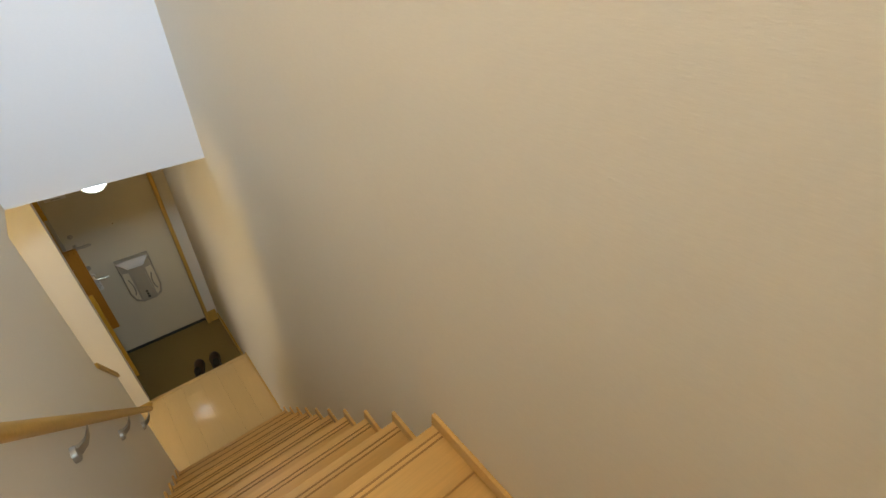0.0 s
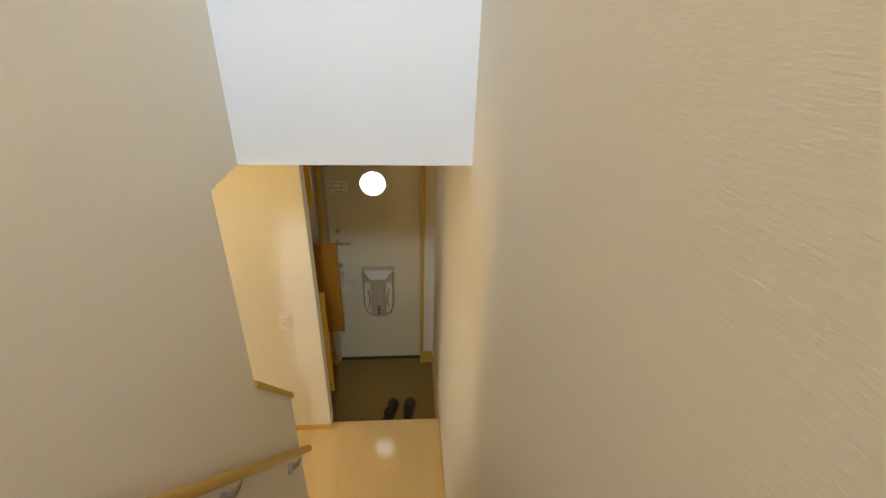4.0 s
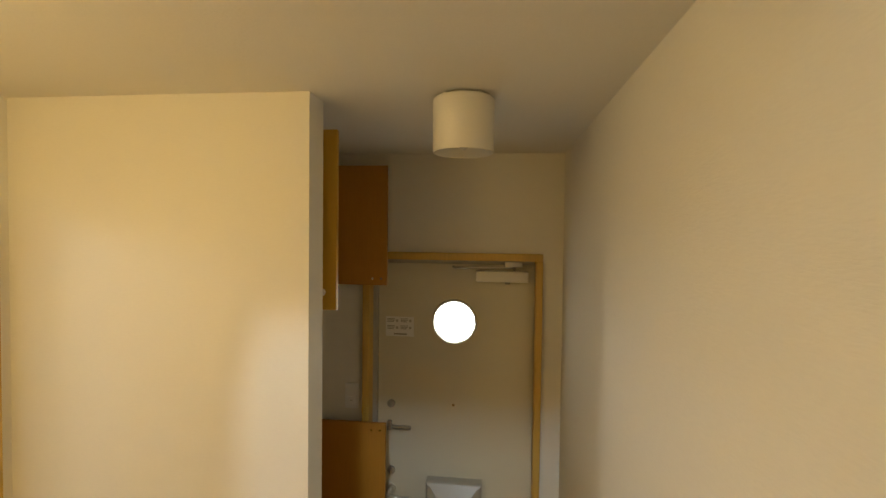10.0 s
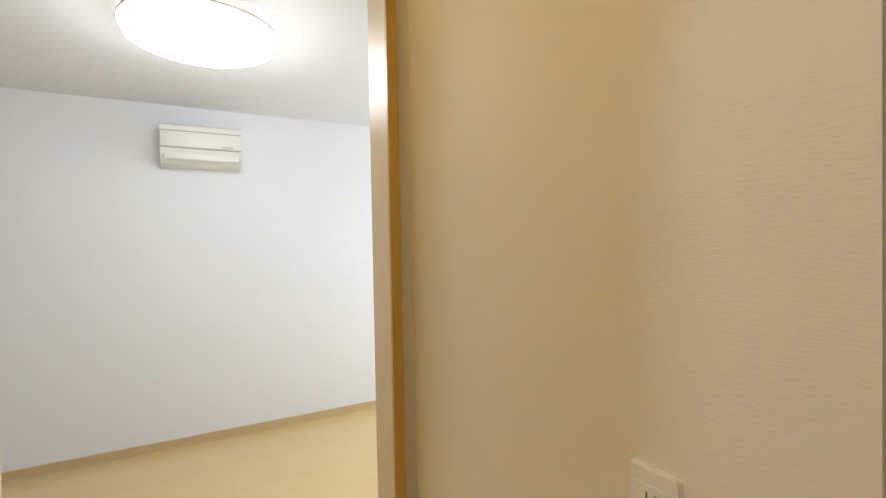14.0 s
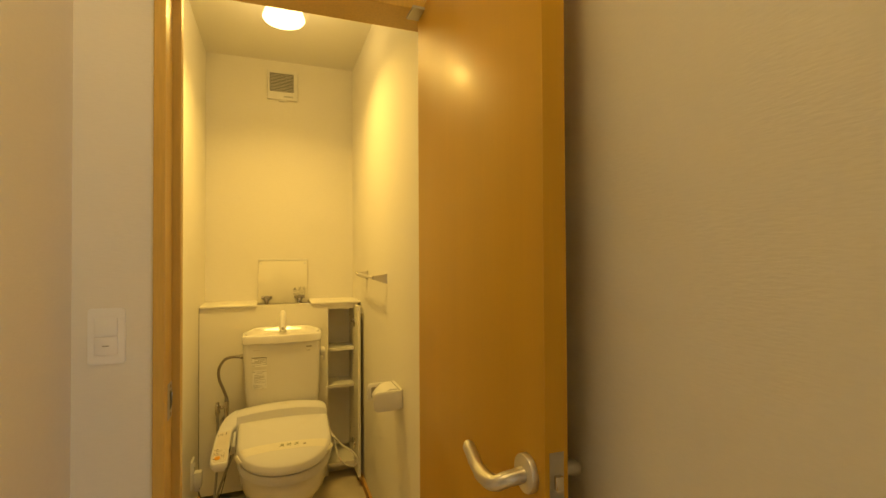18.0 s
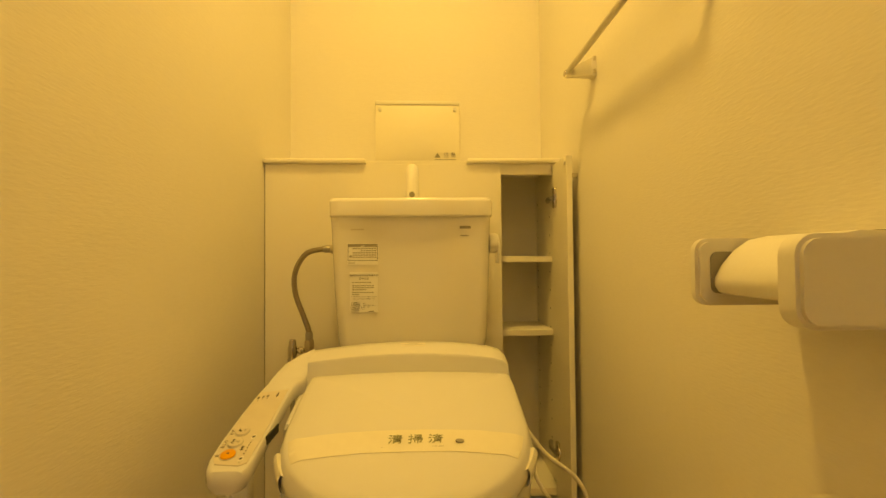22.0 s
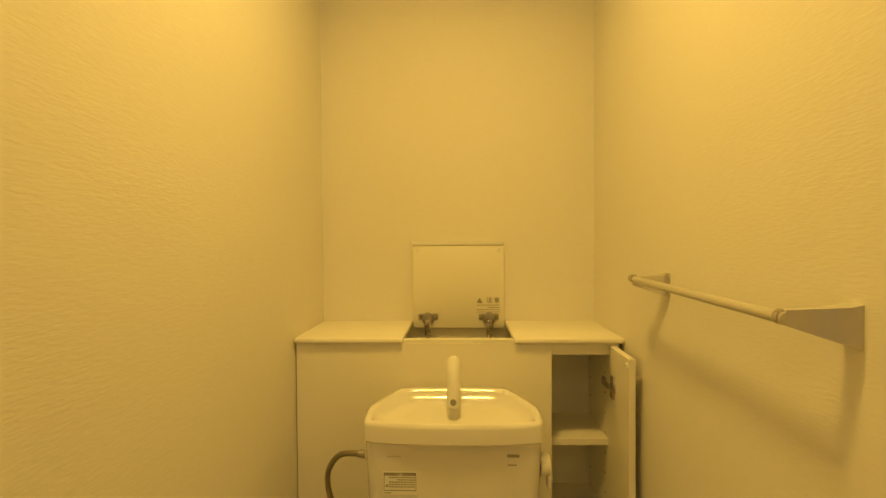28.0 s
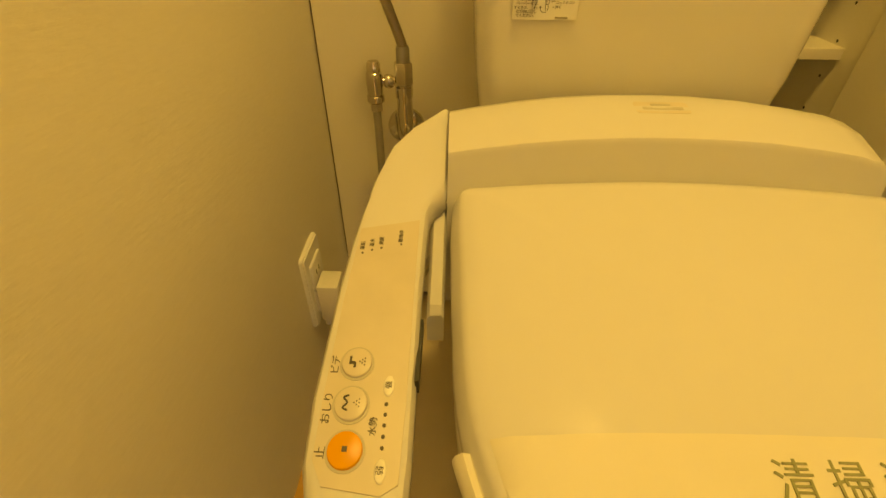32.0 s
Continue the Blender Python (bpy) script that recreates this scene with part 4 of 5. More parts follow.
TCX = -0.515
toilet = thing("toilet", (TCX, 1.9, 0), "cream ceramic toilet with a washlet seat, cistern and hand-wash spout", "toilet")
bowl = bmesh.new()
secs = [(0.0, 1.56, 2.085, 0.112), (0.02, 1.56, 2.075, 0.107), (0.05, 1.56, 2.055, 0.088), (0.09, 1.56, 2.05, 0.074), (0.130, 1.565, 2.058, 0.078), (0.155, 1.567, 2.082, 0.096), (0.175, 1.57, 2.120, 0.126), (0.193, 1.572, 2.162, 0.153), (0.214, 1.575, 2.199, 0.171), (0.240, 1.578, 2.224, 0.181), (0.265, 1.58, 2.235, 0.1855), (0.295, 1.58, 2.240, 0.187), (0.318, 1.58, 2.240, 0.187), (0.327, 1.582, 2.235, 0.184), (0.329, 1.60, 2.218, 0.166)]
skin(bowl, [[bowl.verts.new((x, y, z)) for x, y in egg(TCX, yb, yf, w)] for z, yb, yf, w in secs])
part("bowl", bowl, M_CERAMIC, toilet)
deck = block(-0.665, -0.365, 1.60, 1.80, 0.20, 0.45, bevel=0.03)
part("rear_deck", deck, M_CERAMIC, toilet)
for sx in (-1, 1):
    part("bolt_cap", disc((TCX + sx * 0.100, 1.80, 0.045), (sx, 0, 0), 0.012, 0.010, 16, 0.004), M_CERAMIC, toilet)


def lid_plan(yb, yf, w):
    """A lid seen from above: straight rear edge, nearly straight sides, round front."""
    ym, r = 2.055, 0.008
    half = [(0.0, yf)]
    for k in range(1, 17):
        a = k * math.pi / 32
        half.append((w * math.sin(a) ** 0.90, ym + (yf - ym) * math.cos(a) ** 0.90))
    half += [(w + 0.001, 2.03), (w + 0.002, 1.99), (w + 0.003, 1.96)]
    for k in range(6):
        a = k * math.pi / 10
        half.append((w + 0.002 - r + r * math.cos(a), yb + r - r * math.sin(a)))
    half += [(w * 0.8, yb - 0.004), (w * 0.6, yb - 0.008), (w * 0.35, yb - 0.0115), (w * 0.15, yb - 0.013)]
    pts = [(TCX + x, y) for x, y in half] + [(TCX, yb - 0.0135)] + [(TCX - x, y) for x, y in half[:0:-1]]
    return pts


LID_ROWS = ((0.93, -0.002), (0.99, -0.001), (1.0, 0.003), (0.996, 0.010), (0.968, 0.0245), (0.958, 0.0275), (0.942, 0.0298), (0.88, 0.0345), (0.6, 0.041), (0.3, 0.0435), (0.02, 0.044))
LID_YC = 2.09


def lid_base(y):
    return 0.443 - 0.205 * (y - 1.925)


def slab(plan, rows, yc):
    b = bmesh.new()
    rr = []
    for s, dz in rows:
        ring = []
        for x, y in plan:
            yy = yc + (y - yc) * s
            ring.append(b.verts.new((TCX + (x - TCX) * s, yy, lid_base(yy) + dz)))
        rr.append(ring)
    return skin(b, rr)


LID_PLAN = lid_plan(1.918, 2.268, 0.187)


def lid_top(x, y):
    """Height of the lid's upper face; past the rim it drops away."""
    s = 0.0
    n = len(LID_PLAN)
    dx, dy = x - TCX, y - LID_YC
    for k in range(n):
        (ax, ay), (bx, by) = LID_PLAN[k], LID_PLAN[(k + 1) % n]
        ax, ay, bx, by = ax - TCX, ay - LID_YC, bx - TCX, by - LID_YC
        ex, ey = bx - ax, by - ay
        den = ax * ey - ay * ex
        if abs(den) > 1e-12:
            s = max(s, (dx * ey - dy * ex) / den)
    rows = LID_ROWS[3:]
    if s >= 1.0:
        return lid_base(y) + 0.014 - 1.2 * (s - 1.0)
    for (s0, d0), (s1, d1) in zip(rows, rows[1:]):
        if s >= s1:
            return lid_base(y) + d1 + (d0 - d1) * (s - s1) / (s0 - s1)
    return lid_base(y) + 0.044


part("seat", slab(lid_plan(1.920, 2.264, 0.185), ((0.94, -0.042), (0.995, -0.041), (1.0, -0.034), (1.0, -0.014), (0.985, -0.009), (0.92, -0.008)), LID_YC), M_LID, toilet, "cream plastic seat ring")
lid = part("lid", slab(LID_PLAN, LID_ROWS, LID_YC), M_LID, toilet, "glossy cream seat lid")
for sx in (-1, 1):
    part("buffer", block(TCX + sx * 0.15 - 0.012, TCX + sx * 0.15 + 0.012, 2.11, 2.135, lid_base(2.12) - 0.052, lid_base(2.12) - 0.04, bevel=0.003), M_LID, toilet)
    part("buffer", block(TCX + sx * 0.165 - 0.010, TCX + sx * 0.165 + 0.010, 2.10, 2.125, lid_base(2.12) - 0.012, lid_base(2.12) + 0.002, bevel=0.003), M_LID, toilet)
hs = bmesh.new()
rows = []
for x, dz, zb in ((-0.3215, 0.0, 0.335), (-0.345, 0.0, 0.335), (-0.385, 0.0, 0.335), (-0.43, 0.0, 0.335), (-0.475, 0.0, 0.335), (TCX, 0.0, 0.335), (-0.56, 0.0, 0.335), (-0.60, 0.0, 0.335), (-0.64, -0.001, 0.335), (-0.672, -0.002, 0.335), (-0.690, -0.005, 0.337), (-0.6995, -0.013, 0.340), (-0.704, -0.044, 0.345)):
    u = (x - TCX) / 0.193
    yr, yf = 1.786 + 0.028 * u * u, 1.892 + 0.017 * u * u
    prof = [(yr + 0.004, zb), (yr, zb + 0.01), (yr, 0.478), (yr + 0.006, 0.496), (yr + 0.018, 0.507), (yr + 0.034, 0.5115), (yr + 0.06, 0.5105), (yf - 0.010, 0.5035), (yf - 0.004, 0.5020), (yf - 0.001, 0.5008), (yf + 0.0005, 0.4985), (yf + 0.001, 0.495), (yf + 0.0035, 0.485), (yf + 0.007, 0.472), (yf + 0.014, 0.450), (yf + 0.014, zb)]
    rows.append([hs.verts.new((x, y, z + 0.004 + dz - 0.010 * u * u if z > 0.44 else z)) for y, z in prof])
skin(hs, rows)
hsg = part("washlet_housing", hs, M_LID, toilet, "cream plastic washlet housing")
bp = prism(rounded(-0.542, -0.492, 1.836, 1.856, 0.004, 3), 2, 0.511, 0.5155)
bk = merged(block(-0.536, -0.499, 1.8455, 1.8500, 0.5145, 0.5158), block(-0.526, -0.508, 1.8400, 1.8425, 0.5145, 0.5158))
for b in (bp, bk):
    for v in b.verts:
        v.co.z -= 0.14 * (v.co.y - 1.836)
part("badge", bp, M_PANEL, hsg, "pale badge with a grey mark", smooth=False)
part("badge_mark", bk, M_GREYPL, hsg, smooth=False)


def arm_z(y):
    return 0.464 - 0.242 * (y - 1.93) if y > 1.93 else 0.464 + 0.48 * (1.93 - y)


ab = bmesh.new()
rows = []
for y, xo, xi in ((1.842, -0.314, -0.3215), (1.849, -0.302, -0.3215), (1.860, -0.286, -0.3215), (1.88, -0.269, -0.3215), (1.91, -0.2575, -0.3215), (1.922, -0.2545, -0.320), (1.930, -0.253, -0.311), (1.945, -0.2505, -0.3065),
                  (1.98, -0.2465, -0.3055), (2.02, -0.2435, -0.305), (2.10, -0.241, -0.3055), (2.136, -0.2425, -0.3055), (2.152, -0.247, -0.3045), (2.162, -0.254, -0.300), (2.167, -0.263, -0.292)):
    z, e = arm_z(y), min(1.0, (xo - xi) / 0.03)
    dn = 0.006 if y > 2.165 else 0.0
    rows.append([ab.verts.new((x, y, z + dz - dn * (dz > -0.01))) for x, dz in ((xi + 0.004 * e, -0.027), (xi, -0.021), (xi, -0.007), (xi + 0.0025 * e, -0.002), (xi + 0.007 * e, 0.0), ((xi + xo) / 2, 0.0003), (xo - 0.008 * e, 0.0), (xo - 0.003 * e, -0.002), (xo, -0.007), (xo, -0.020), (xo - 0.005 * e, -0.027))])
skin(ab, rows)
arm = part("control_arm", ab, M_LID, toilet, "cream side control arm with buttons")
part("sensor_window", block(-0.3072, -0.3045, 2.035, 2.088, arm_z(2.06) - 0.020, arm_z(2.06) - 0.007), M_DARKGREY, arm, "dark side window", smooth=False)


def on_arm(bm):
    for v in bm.verts:
        v.co.z += arm_z(v.co.y)
    return bm


pb = prism([(-0.254, 1.967), (-0.2505, 2.03), (-0.249, 2.10), (-0.2495, 2.136), (-0.257, 2.149), (-0.290, 2.153), (-0.2995, 2.147), (-0.3005, 2.10), (-0.300, 2.03), (-0.300, 1.957)], 2, -0.002, 0.0012)
panel = part("control_panel", on_arm(pb), M_PANEL, arm, "pale grey printed control panel")


def button(x, y, r, mat, nm="button", lab=""):
    ring = disc((x, y, 0.0008), (0, 0, 1), r * 1.14, 0.001, 28)
    part("button_rim", on_arm(ring), M_GREYPL, arm, smooth=False)
    b = disc((x, y, 0.0012), (0, 0, 1), r, 0.0026, 28, 0.0012)
    return part(nm, on_arm(b), mat, arm, lab)


button(-0.267, 2.079, 0.0097, M_PANEL)
button(-0.267, 2.105, 0.0101, M_PANEL)
button(-0.2675, 2.131, 0.0103, M_ORANGE, "stop_button", "round orange stop button")
for y in (2.093, 2.141):
    b = disc((-0.289, y, 0.001), (0, 0, 1), 0.0034, 0.0016, 20, 0.0006)
    for v in b.verts:
        v.co.y = y + (v.co.y - y) * 1.9
    part("button", on_arm(b), M_PLASTIC, arm)
for q in range(5):
    part("indicator", on_arm(disc((-0.2885, 2.104 + q * 0.0062, 0.001), (0, 0, 1), 0.0012, 0.0006, 8)), M_INK, arm, smooth=False)
for x, y in ((-0.258, 1.991), (-0.265, 1.988), (-0.272, 1.986), (-0.287, 1.982)):
    part("indicator", on_arm(disc((x, y, 0.001), (0, 0, 1), 0.0009, 0.0006, 8)), M_INK, arm, smooth=False)


def arm_text(txt, x, y, size, turn):
    b = lettering(txt, size, pose(x, y, 0.0014, 0, 0, turn), 0.0002)
    part("printed_text", on_arm(b), M_INK, arm, smooth=False)


for txt, x, y, sz in (("ビデ", -0.2535, 2.080, 0.0062), ("おしり", -0.2530, 2.107, 0.0064), ("止", -0.2535, 2.132, 0.0068), ("水勢", -0.2820, 2.117, 0.0054),
                      ("運転", -0.2575, 1.984, 0.0040), ("温水", -0.2645, 1.981, 0.0040), ("便座", -0.2715, 1.979, 0.0040), ("節電中", -0.2865, 1.974, 0.0040)):
    arm_text(txt, x, y, sz, -90)
for txt, y in (("強", 2.093), ("弱", 2.141)):
    b = lettering(txt, 0.0048, pose(-0.289, y, 0.0028, 0, 0, -90), 0.0002)
    part("printed_text", on_arm(b), M_INK, arm, smooth=False)
part("stop_mark", on_arm(block(-0.2690, -0.2660, 2.1295, 2.1325, 0.0036, 0.0042)), M_INK, arm, smooth=False)
# bidet mark: a seated figure sign drawn as plain strokes with spray dots
bx, by = -0.267, 2.079
mk = tube([(bx + 0.001, by + 0.001, 0.004), (bx + 0.004, by + 0.001, 0.004)], 0.0009, 6)
mk = tube([(bx + 0.004, by + 0.002, 0.004), (bx + 0.004, by - 0.003, 0.004)], 0.0008, 6, mk)
mk = tube([(bx + 0.001, by + 0.001, 0.004), (bx + 0.001, by + 0.004, 0.004)], 0.0008, 6, mk)
part("button_mark", on_arm(mk), M_INK, arm, smooth=False)
ox, oy = -0.267, 2.105
part("button_mark", on_arm(tube(curve_points([(ox + 0.0015, oy - 0.0045, 0.004), (ox + 0.0045, oy - 0.003, 0.004), (ox + 0.002, oy, 0.004), (ox + 0.0045, oy + 0.003, 0.004), (ox + 0.0015, oy + 0.0045, 0.004)], 5), 0.00055, 6)), M_INK, arm, smooth=False)
for cx_, cy_ in ((bx, by), (ox, oy)):
    for q in range(3):
        for k in range(q + 1):
            part("spray_dot", on_arm(disc((cx_ - 0.002 - 0.0016 * q, cy_ + (k - q / 2) * 0.0022, 0.0037), (0, 0, 1), 0.00045, 0.0005, 6)), M_INK, arm, smooth=False)

# paper band over the lid
bd = thing("paper_band", (TCX, 2.15, 0.44), "white cleaned-notice paper band wrapped across the toilet lid", "paper band")
bb = bmesh.new()


def lid_half(y):
    c = max(0.0, min(1.0, (y - 2.055) / 0.213)) ** (1 / 0.90)
    return 0.187 * math.sqrt(1 - c * c) ** 0.90


rows = []
WRAP = ((0.0015, 0.0155), (0.0055, 0.0120), (0.0075, 0.0065), (0.0070, 0.0005), (0.0045, -0.0050), (-0.002, -0.0085), (-0.012, -0.0060))
for q in range(9):
    y = 2.130 + 0.047 * q / 8
    h = lid_half(y)
    side = 1.0 - 0.05 * q
    over = [(u * h * 0.985, None) for u in [-1 + k / 16 for k in range(33)]]
    wrap = [(h + dx * side, dz) for dx, dz in WRAP]
    row = []
    for k, (x, dz) in enumerate([(-x, dz) for x, dz in reversed(wrap)] + over + wrap):
        z = lid_top(TCX + x, y) if dz is None else lid_base(y) + dz
        row.append(bb.verts.new((TCX + x, y, z + 0.0008 + 0.0002 * math.sin(k * 1.9 + q))))
    rows.append(row)
for a, b in zip(rows, rows[1:]):
    for k in range(len(a) - 1):
        bb.faces.new((a[k], a[k + 1], b[k + 1], b[k]))
ext = bmesh.ops.extrude_face_region(bb, geom=bb.faces[:])
for v in [g for g in ext["geom"] if isinstance(g, bmesh.types.BMVert)]:
    v.co.x, v.co.z = TCX + (v.co.x - TCX) * 0.997, v.co.z - 0.0002
bmesh.ops.recalc_face_normals(bb, faces=bb.faces)
part("band", bb, M_FILM, bd)
tb = lettering("清 掃 済", 0.0215, pose(-0.528, 2.153, lid_base(2.153) + 0.0444, 12.2, 0, 180), 0.0002)
part("printed_text", tb, M_GREEN_INK, bd, "dark green printed characters", smooth=False)
part("seal", disc((-0.588, 2.156, lid_base(2.156) + 0.0425), (0, 0, 1), 0.006, 0.0012, 16), M_INKGREY, bd, smooth=False)

for q in range(9):
    part("fine_print", block(-0.566 + q * 0.0095, -0.5585 + q * 0.0095, 2.1655, 2.1668, lid_base(2.166) + 0.0424, lid_base(2.166) + 0.0428), M_GREYPL, bd, smooth=False)
# seat bracket between the control arm and the lid
sb = bmesh.new()
skin(sb, [[sb.verts.new(c) for c in ((-0.3215, y, lid_base(y) - 0.045), (-0.3080, y, lid_base(y) - 0.045), (-0.3080, y, lid_base(y) - 0.004 - d), (-0.3105, y, lid_base(y) - d), (-0.3195, y, lid_base(y) - d), (-0.3215, y, lid_base(y) - 0.004 - d))] for y, d in ((1.905, 0.002), (1.93, 0.004), (1.99, 0.008), (2.010, 0.010), (2.015, 0.016))])
part("seat_bracket", sb, M_LID, toilet, "cream strut beside the seat")

# cistern
part("cistern", skin(*(lambda b: (b, [[b.verts.new((x, y, z)) for x, y in rounded(x0, x1, y0, y1, 0.025)] for z, x0, x1, y0, y1 in ((0.43, -0.668, -0.360, 1.62, 1.760), (0.45, -0.671, -0.357, 1.612, 1.768), (0.515, -0.679, -0.349, 1.607, 1.776), (0.62, -0.684, -0.342, 1.605, 1.779), (0.779, -0.689, -0.335, 1.603, 1.781))]))(bmesh.new())), M_CERAMIC, toilet, "cream ceramic cistern")
lidb = bmesh.new()


def cut_corners(pts, r):
    out = []
    for k, p in enumerate(pts):
        a, b = pts[k - 1], pts[(k + 1) % len(pts)]
        out += [tuple(p[q] + (a[q] - p[q]) * r for q in (0, 1)), tuple(p[q] + (b[q] - p[q]) * r for q in (0, 1))]
    return out


LID_C = (-0.5125, 1.70)
half_lid = [(0.0, 1.797), (0.10, 1.793), (0.179, 1.783), (0.183, 1.715), (0.130, 1.604), (0.0, 1.599)]
CISTERN_PLAN = cut_corners(cut_corners([(LID_C[0] + x, y) for x, y in half_lid] + [(LID_C[0] - x, y) for x, y in half_lid[-2:0:-1]], 0.12), 0.25)
rows = []
for inset, z in ((0.004, 0.779), (0.0, 0.783), (0.0, 0.812), (0.0015, 0.817), (0.005, 0.8205), (0.011, 0.8215), (0.0155, 0.819), (0.019, 0.813), (0.028, 0.800), (0.042, 0.793), (0.07, 0.790)):
    rows.append([lidb.verts.new((LID_C[0] + (x - LID_C[0]) * (1 - inset / 0.18), LID_C[1] + (y - LID_C[1]) * (1 - inset / 0.098), z + 0.075 * (1.79 - y) * (z > 0.787))) for x, y in CISTERN_PLAN])
skin(lidb, rows)
part("cistern_lid", lidb, M_CERAMIC, toilet, "glazed hand-wash basin lid")
sp = tube(curve_points([(-0.513, 1.632, 0.795), (-0.513, 1.632, 0.870), (-0.513, 1.640, 0.897), (-0.513, 1.660, 0.905), (-0.513, 1.684, 0.882), (-0.513, 1.700, 0.840), (-0.513, 1.702, 0.822)], 6), [0.015] * 12 + [0.0155] * 12 + [0.0145] * 11 + [0.0125, 0.009], 20)
spt = part("spout", sp, M_PLASTIC, toilet, "cream hand-wash spout")
part("spout_hole", disc((-0.513, 1.7145, 0.838), (0, 0.98, -0.1), 0.0068, 0.0025, 18), M_INKGREY, spt, "dark outlet", smooth=False)
lv = part("flush_lever", disc((-0.688, 1.745, 0.722), (-1, 0, 0), 0.022, 0.020, 24, 0.005), M_PLASTIC, toilet)
part("lever_grip", block(-0.712, -0.702, 1.735, 1.758, 0.676, 0.725, bevel=0.004), M_PLASTIC, lv)
l1 = part("label", block(-0.441, -0.374, 1.7802, 1.7814, 0.676, 0.722), M_LABEL, toilet, "white printed care label", smooth=False)
for x0, x1, z0, z1 in ((-0.4395, -0.3755, 0.7195, 0.7205), (-0.4395, -0.3755, 0.6845, 0.6855), (-0.4395, -0.4385, 0.6855, 0.7195), (-0.3765, -0.3755, 0.6855, 0.7195)):
    part("print_frame", block(x0, x1, 1.7812, 1.7818, z0, z1), M_INK, l1, smooth=False)
part("print_bar", block(-0.4385, -0.3765, 1.7812, 1.7817, 0.7145, 0.7195), M_INKGREY, l1, smooth=False)
part("printed_text", lettering("注意", 0.0048, pose(-0.4075, 1.7819, 0.7168, 90, 0, 180), 0.0002), M_LABEL, l1, smooth=False)
for q in range(5):
    for k in range(9):
        if not (q == 1 and k > 5):
            part("print_line", block(-0.4365 + k * 0.0058, -0.4322 + k * 0.0058, 1.7812, 1.7817, 0.7098 - q * 0.0047, 0.7122 - q * 0.0047), M_INKGREY, l1, smooth=False)
part("print_mark", disc((-0.3815, 1.7812, 0.694), (0, 1, 0), 0.0028, 0.0005, 12), M_INKGREY, l1, smooth=False)
part("print_line", block(-0.390, -0.376, 1.7812, 1.7817, 0.679, 0.6808), M_INKGREY, l1, smooth=False)
l2 = part("label", block(-0.440, -0.379, 1.7802, 1.7814, 0.573, 0.660), M_LABEL, toilet, "white printed instruction label", smooth=False)
for z, txt in ((0.6525, "凍結のおそれがある場合の"), (0.6455, "操作方法")):
    part("printed_text", lettering(txt, 0.0052, pose(-0.4095, 1.7818, z, 90, 0, 180), 0.0002), M_INK, l2, smooth=False)
def label_text(txt, size, x, z):
    part("printed_text", lettering(txt, size, pose(x, 1.7818, z, 90, 0, 180), 0.0002), M_INK, l2, smooth=False)


for z, n in ((0.6365, 8), (0.6295, 9), (0.6252, 9), (0.6209, 6), (0.6150, 9), (0.6107, 3)):
    for k in range(n):
        part("print_line", block(-0.3890 - k * 0.0052, -0.3848 - k * 0.0052, 1.7812, 1.7817, z, z + 0.0019), M_INKGREY, l2, smooth=False)
label_text("※", 0.0026, -0.3832, 0.6062)
label_text("凍結のおそれがないときはロックボタンを", 0.0026, -0.4115, 0.6062)
label_text("押し、ロックを解除してご使用ください。", 0.0026, -0.4115, 0.6018)
for k, txt in enumerate(("大小切替ハン", "ドル付の場合", "ペーパーを流", "すときは、「大」", "の方向に回し", "てください。")):
    label_text(txt, 0.0033 if k != 3 else 0.0030, -0.3918, 0.5935 - 0.0034 * k)
label_text("ロックボタン", 0.0029, -0.4276, 0.5878)
label_text("押す", 0.0029, -0.4215, 0.5840)
part("print_line", block(-0.4315, -0.4195, 1.7812, 1.7817, 0.5742, 0.5757), M_INKGREY, l2, smooth=False)
DRAWN = (((-0.4068, 0.5935), (-0.4085, 0.5925), (-0.4098, 0.5905), (-0.4104, 0.5880)), ((-0.4104, 0.5920), (-0.4122, 0.5905), (-0.4124, 0.5880), (-0.4112, 0.5862), (-0.4096, 0.5870), (-0.4090, 0.5895), (-0.4104, 0.5920)),
         ((-0.4096, 0.5870), (-0.4094, 0.5835), (-0.4100, 0.5812)), ((-0.4116, 0.5864), (-0.4120, 0.5830), (-0.4112, 0.5812)), ((-0.4046, 0.5838), (-0.4052, 0.5812), (-0.4075, 0.5795), (-0.4105, 0.5796)), ((-0.4145, 0.5885), (-0.4165, 0.5890), (-0.4180, 0.5886)))
for line in DRAWN:
    part("print_drawing", tube(curve_points([(x, 1.7816, z) for x, z in line], 4), 0.00028, 6), M_INK, l2, smooth=False)
part("print_arrow", prism([(-0.4033, 0.5835), (-0.4046, 0.5852), (-0.4060, 0.5832)], 1, 1.7812, 1.7818), M_INK, l2, smooth=False)
part("print_arrow", prism([(-0.4162, 0.5840), (-0.4172, 0.5847), (-0.4172, 0.5833)], 1, 1.7812, 1.7818), M_INK, l2, smooth=False)
part("maker_mark", block(-0.643, -0.619, 1.7795, 1.7812, 0.753, 0.759), M_INKGREY, toilet, smooth=False)
part("maker_mark", block(-0.638, -0.620, 1.7795, 1.7812, 0.737, 0.739), M_INKGREY, toilet, smooth=False)
part("maker_mark", prism([(-0.631, 0.740), (-0.627, 0.748), (-0.623, 0.740)], 1, 1.7795, 1.7810), M_PLASTIC, toilet, smooth=False)
part("faint_mark", block(-0.41, -0.382, 1.7790, 1.7811, 0.751, 0.754), M_PANEL, toilet, smooth=False)

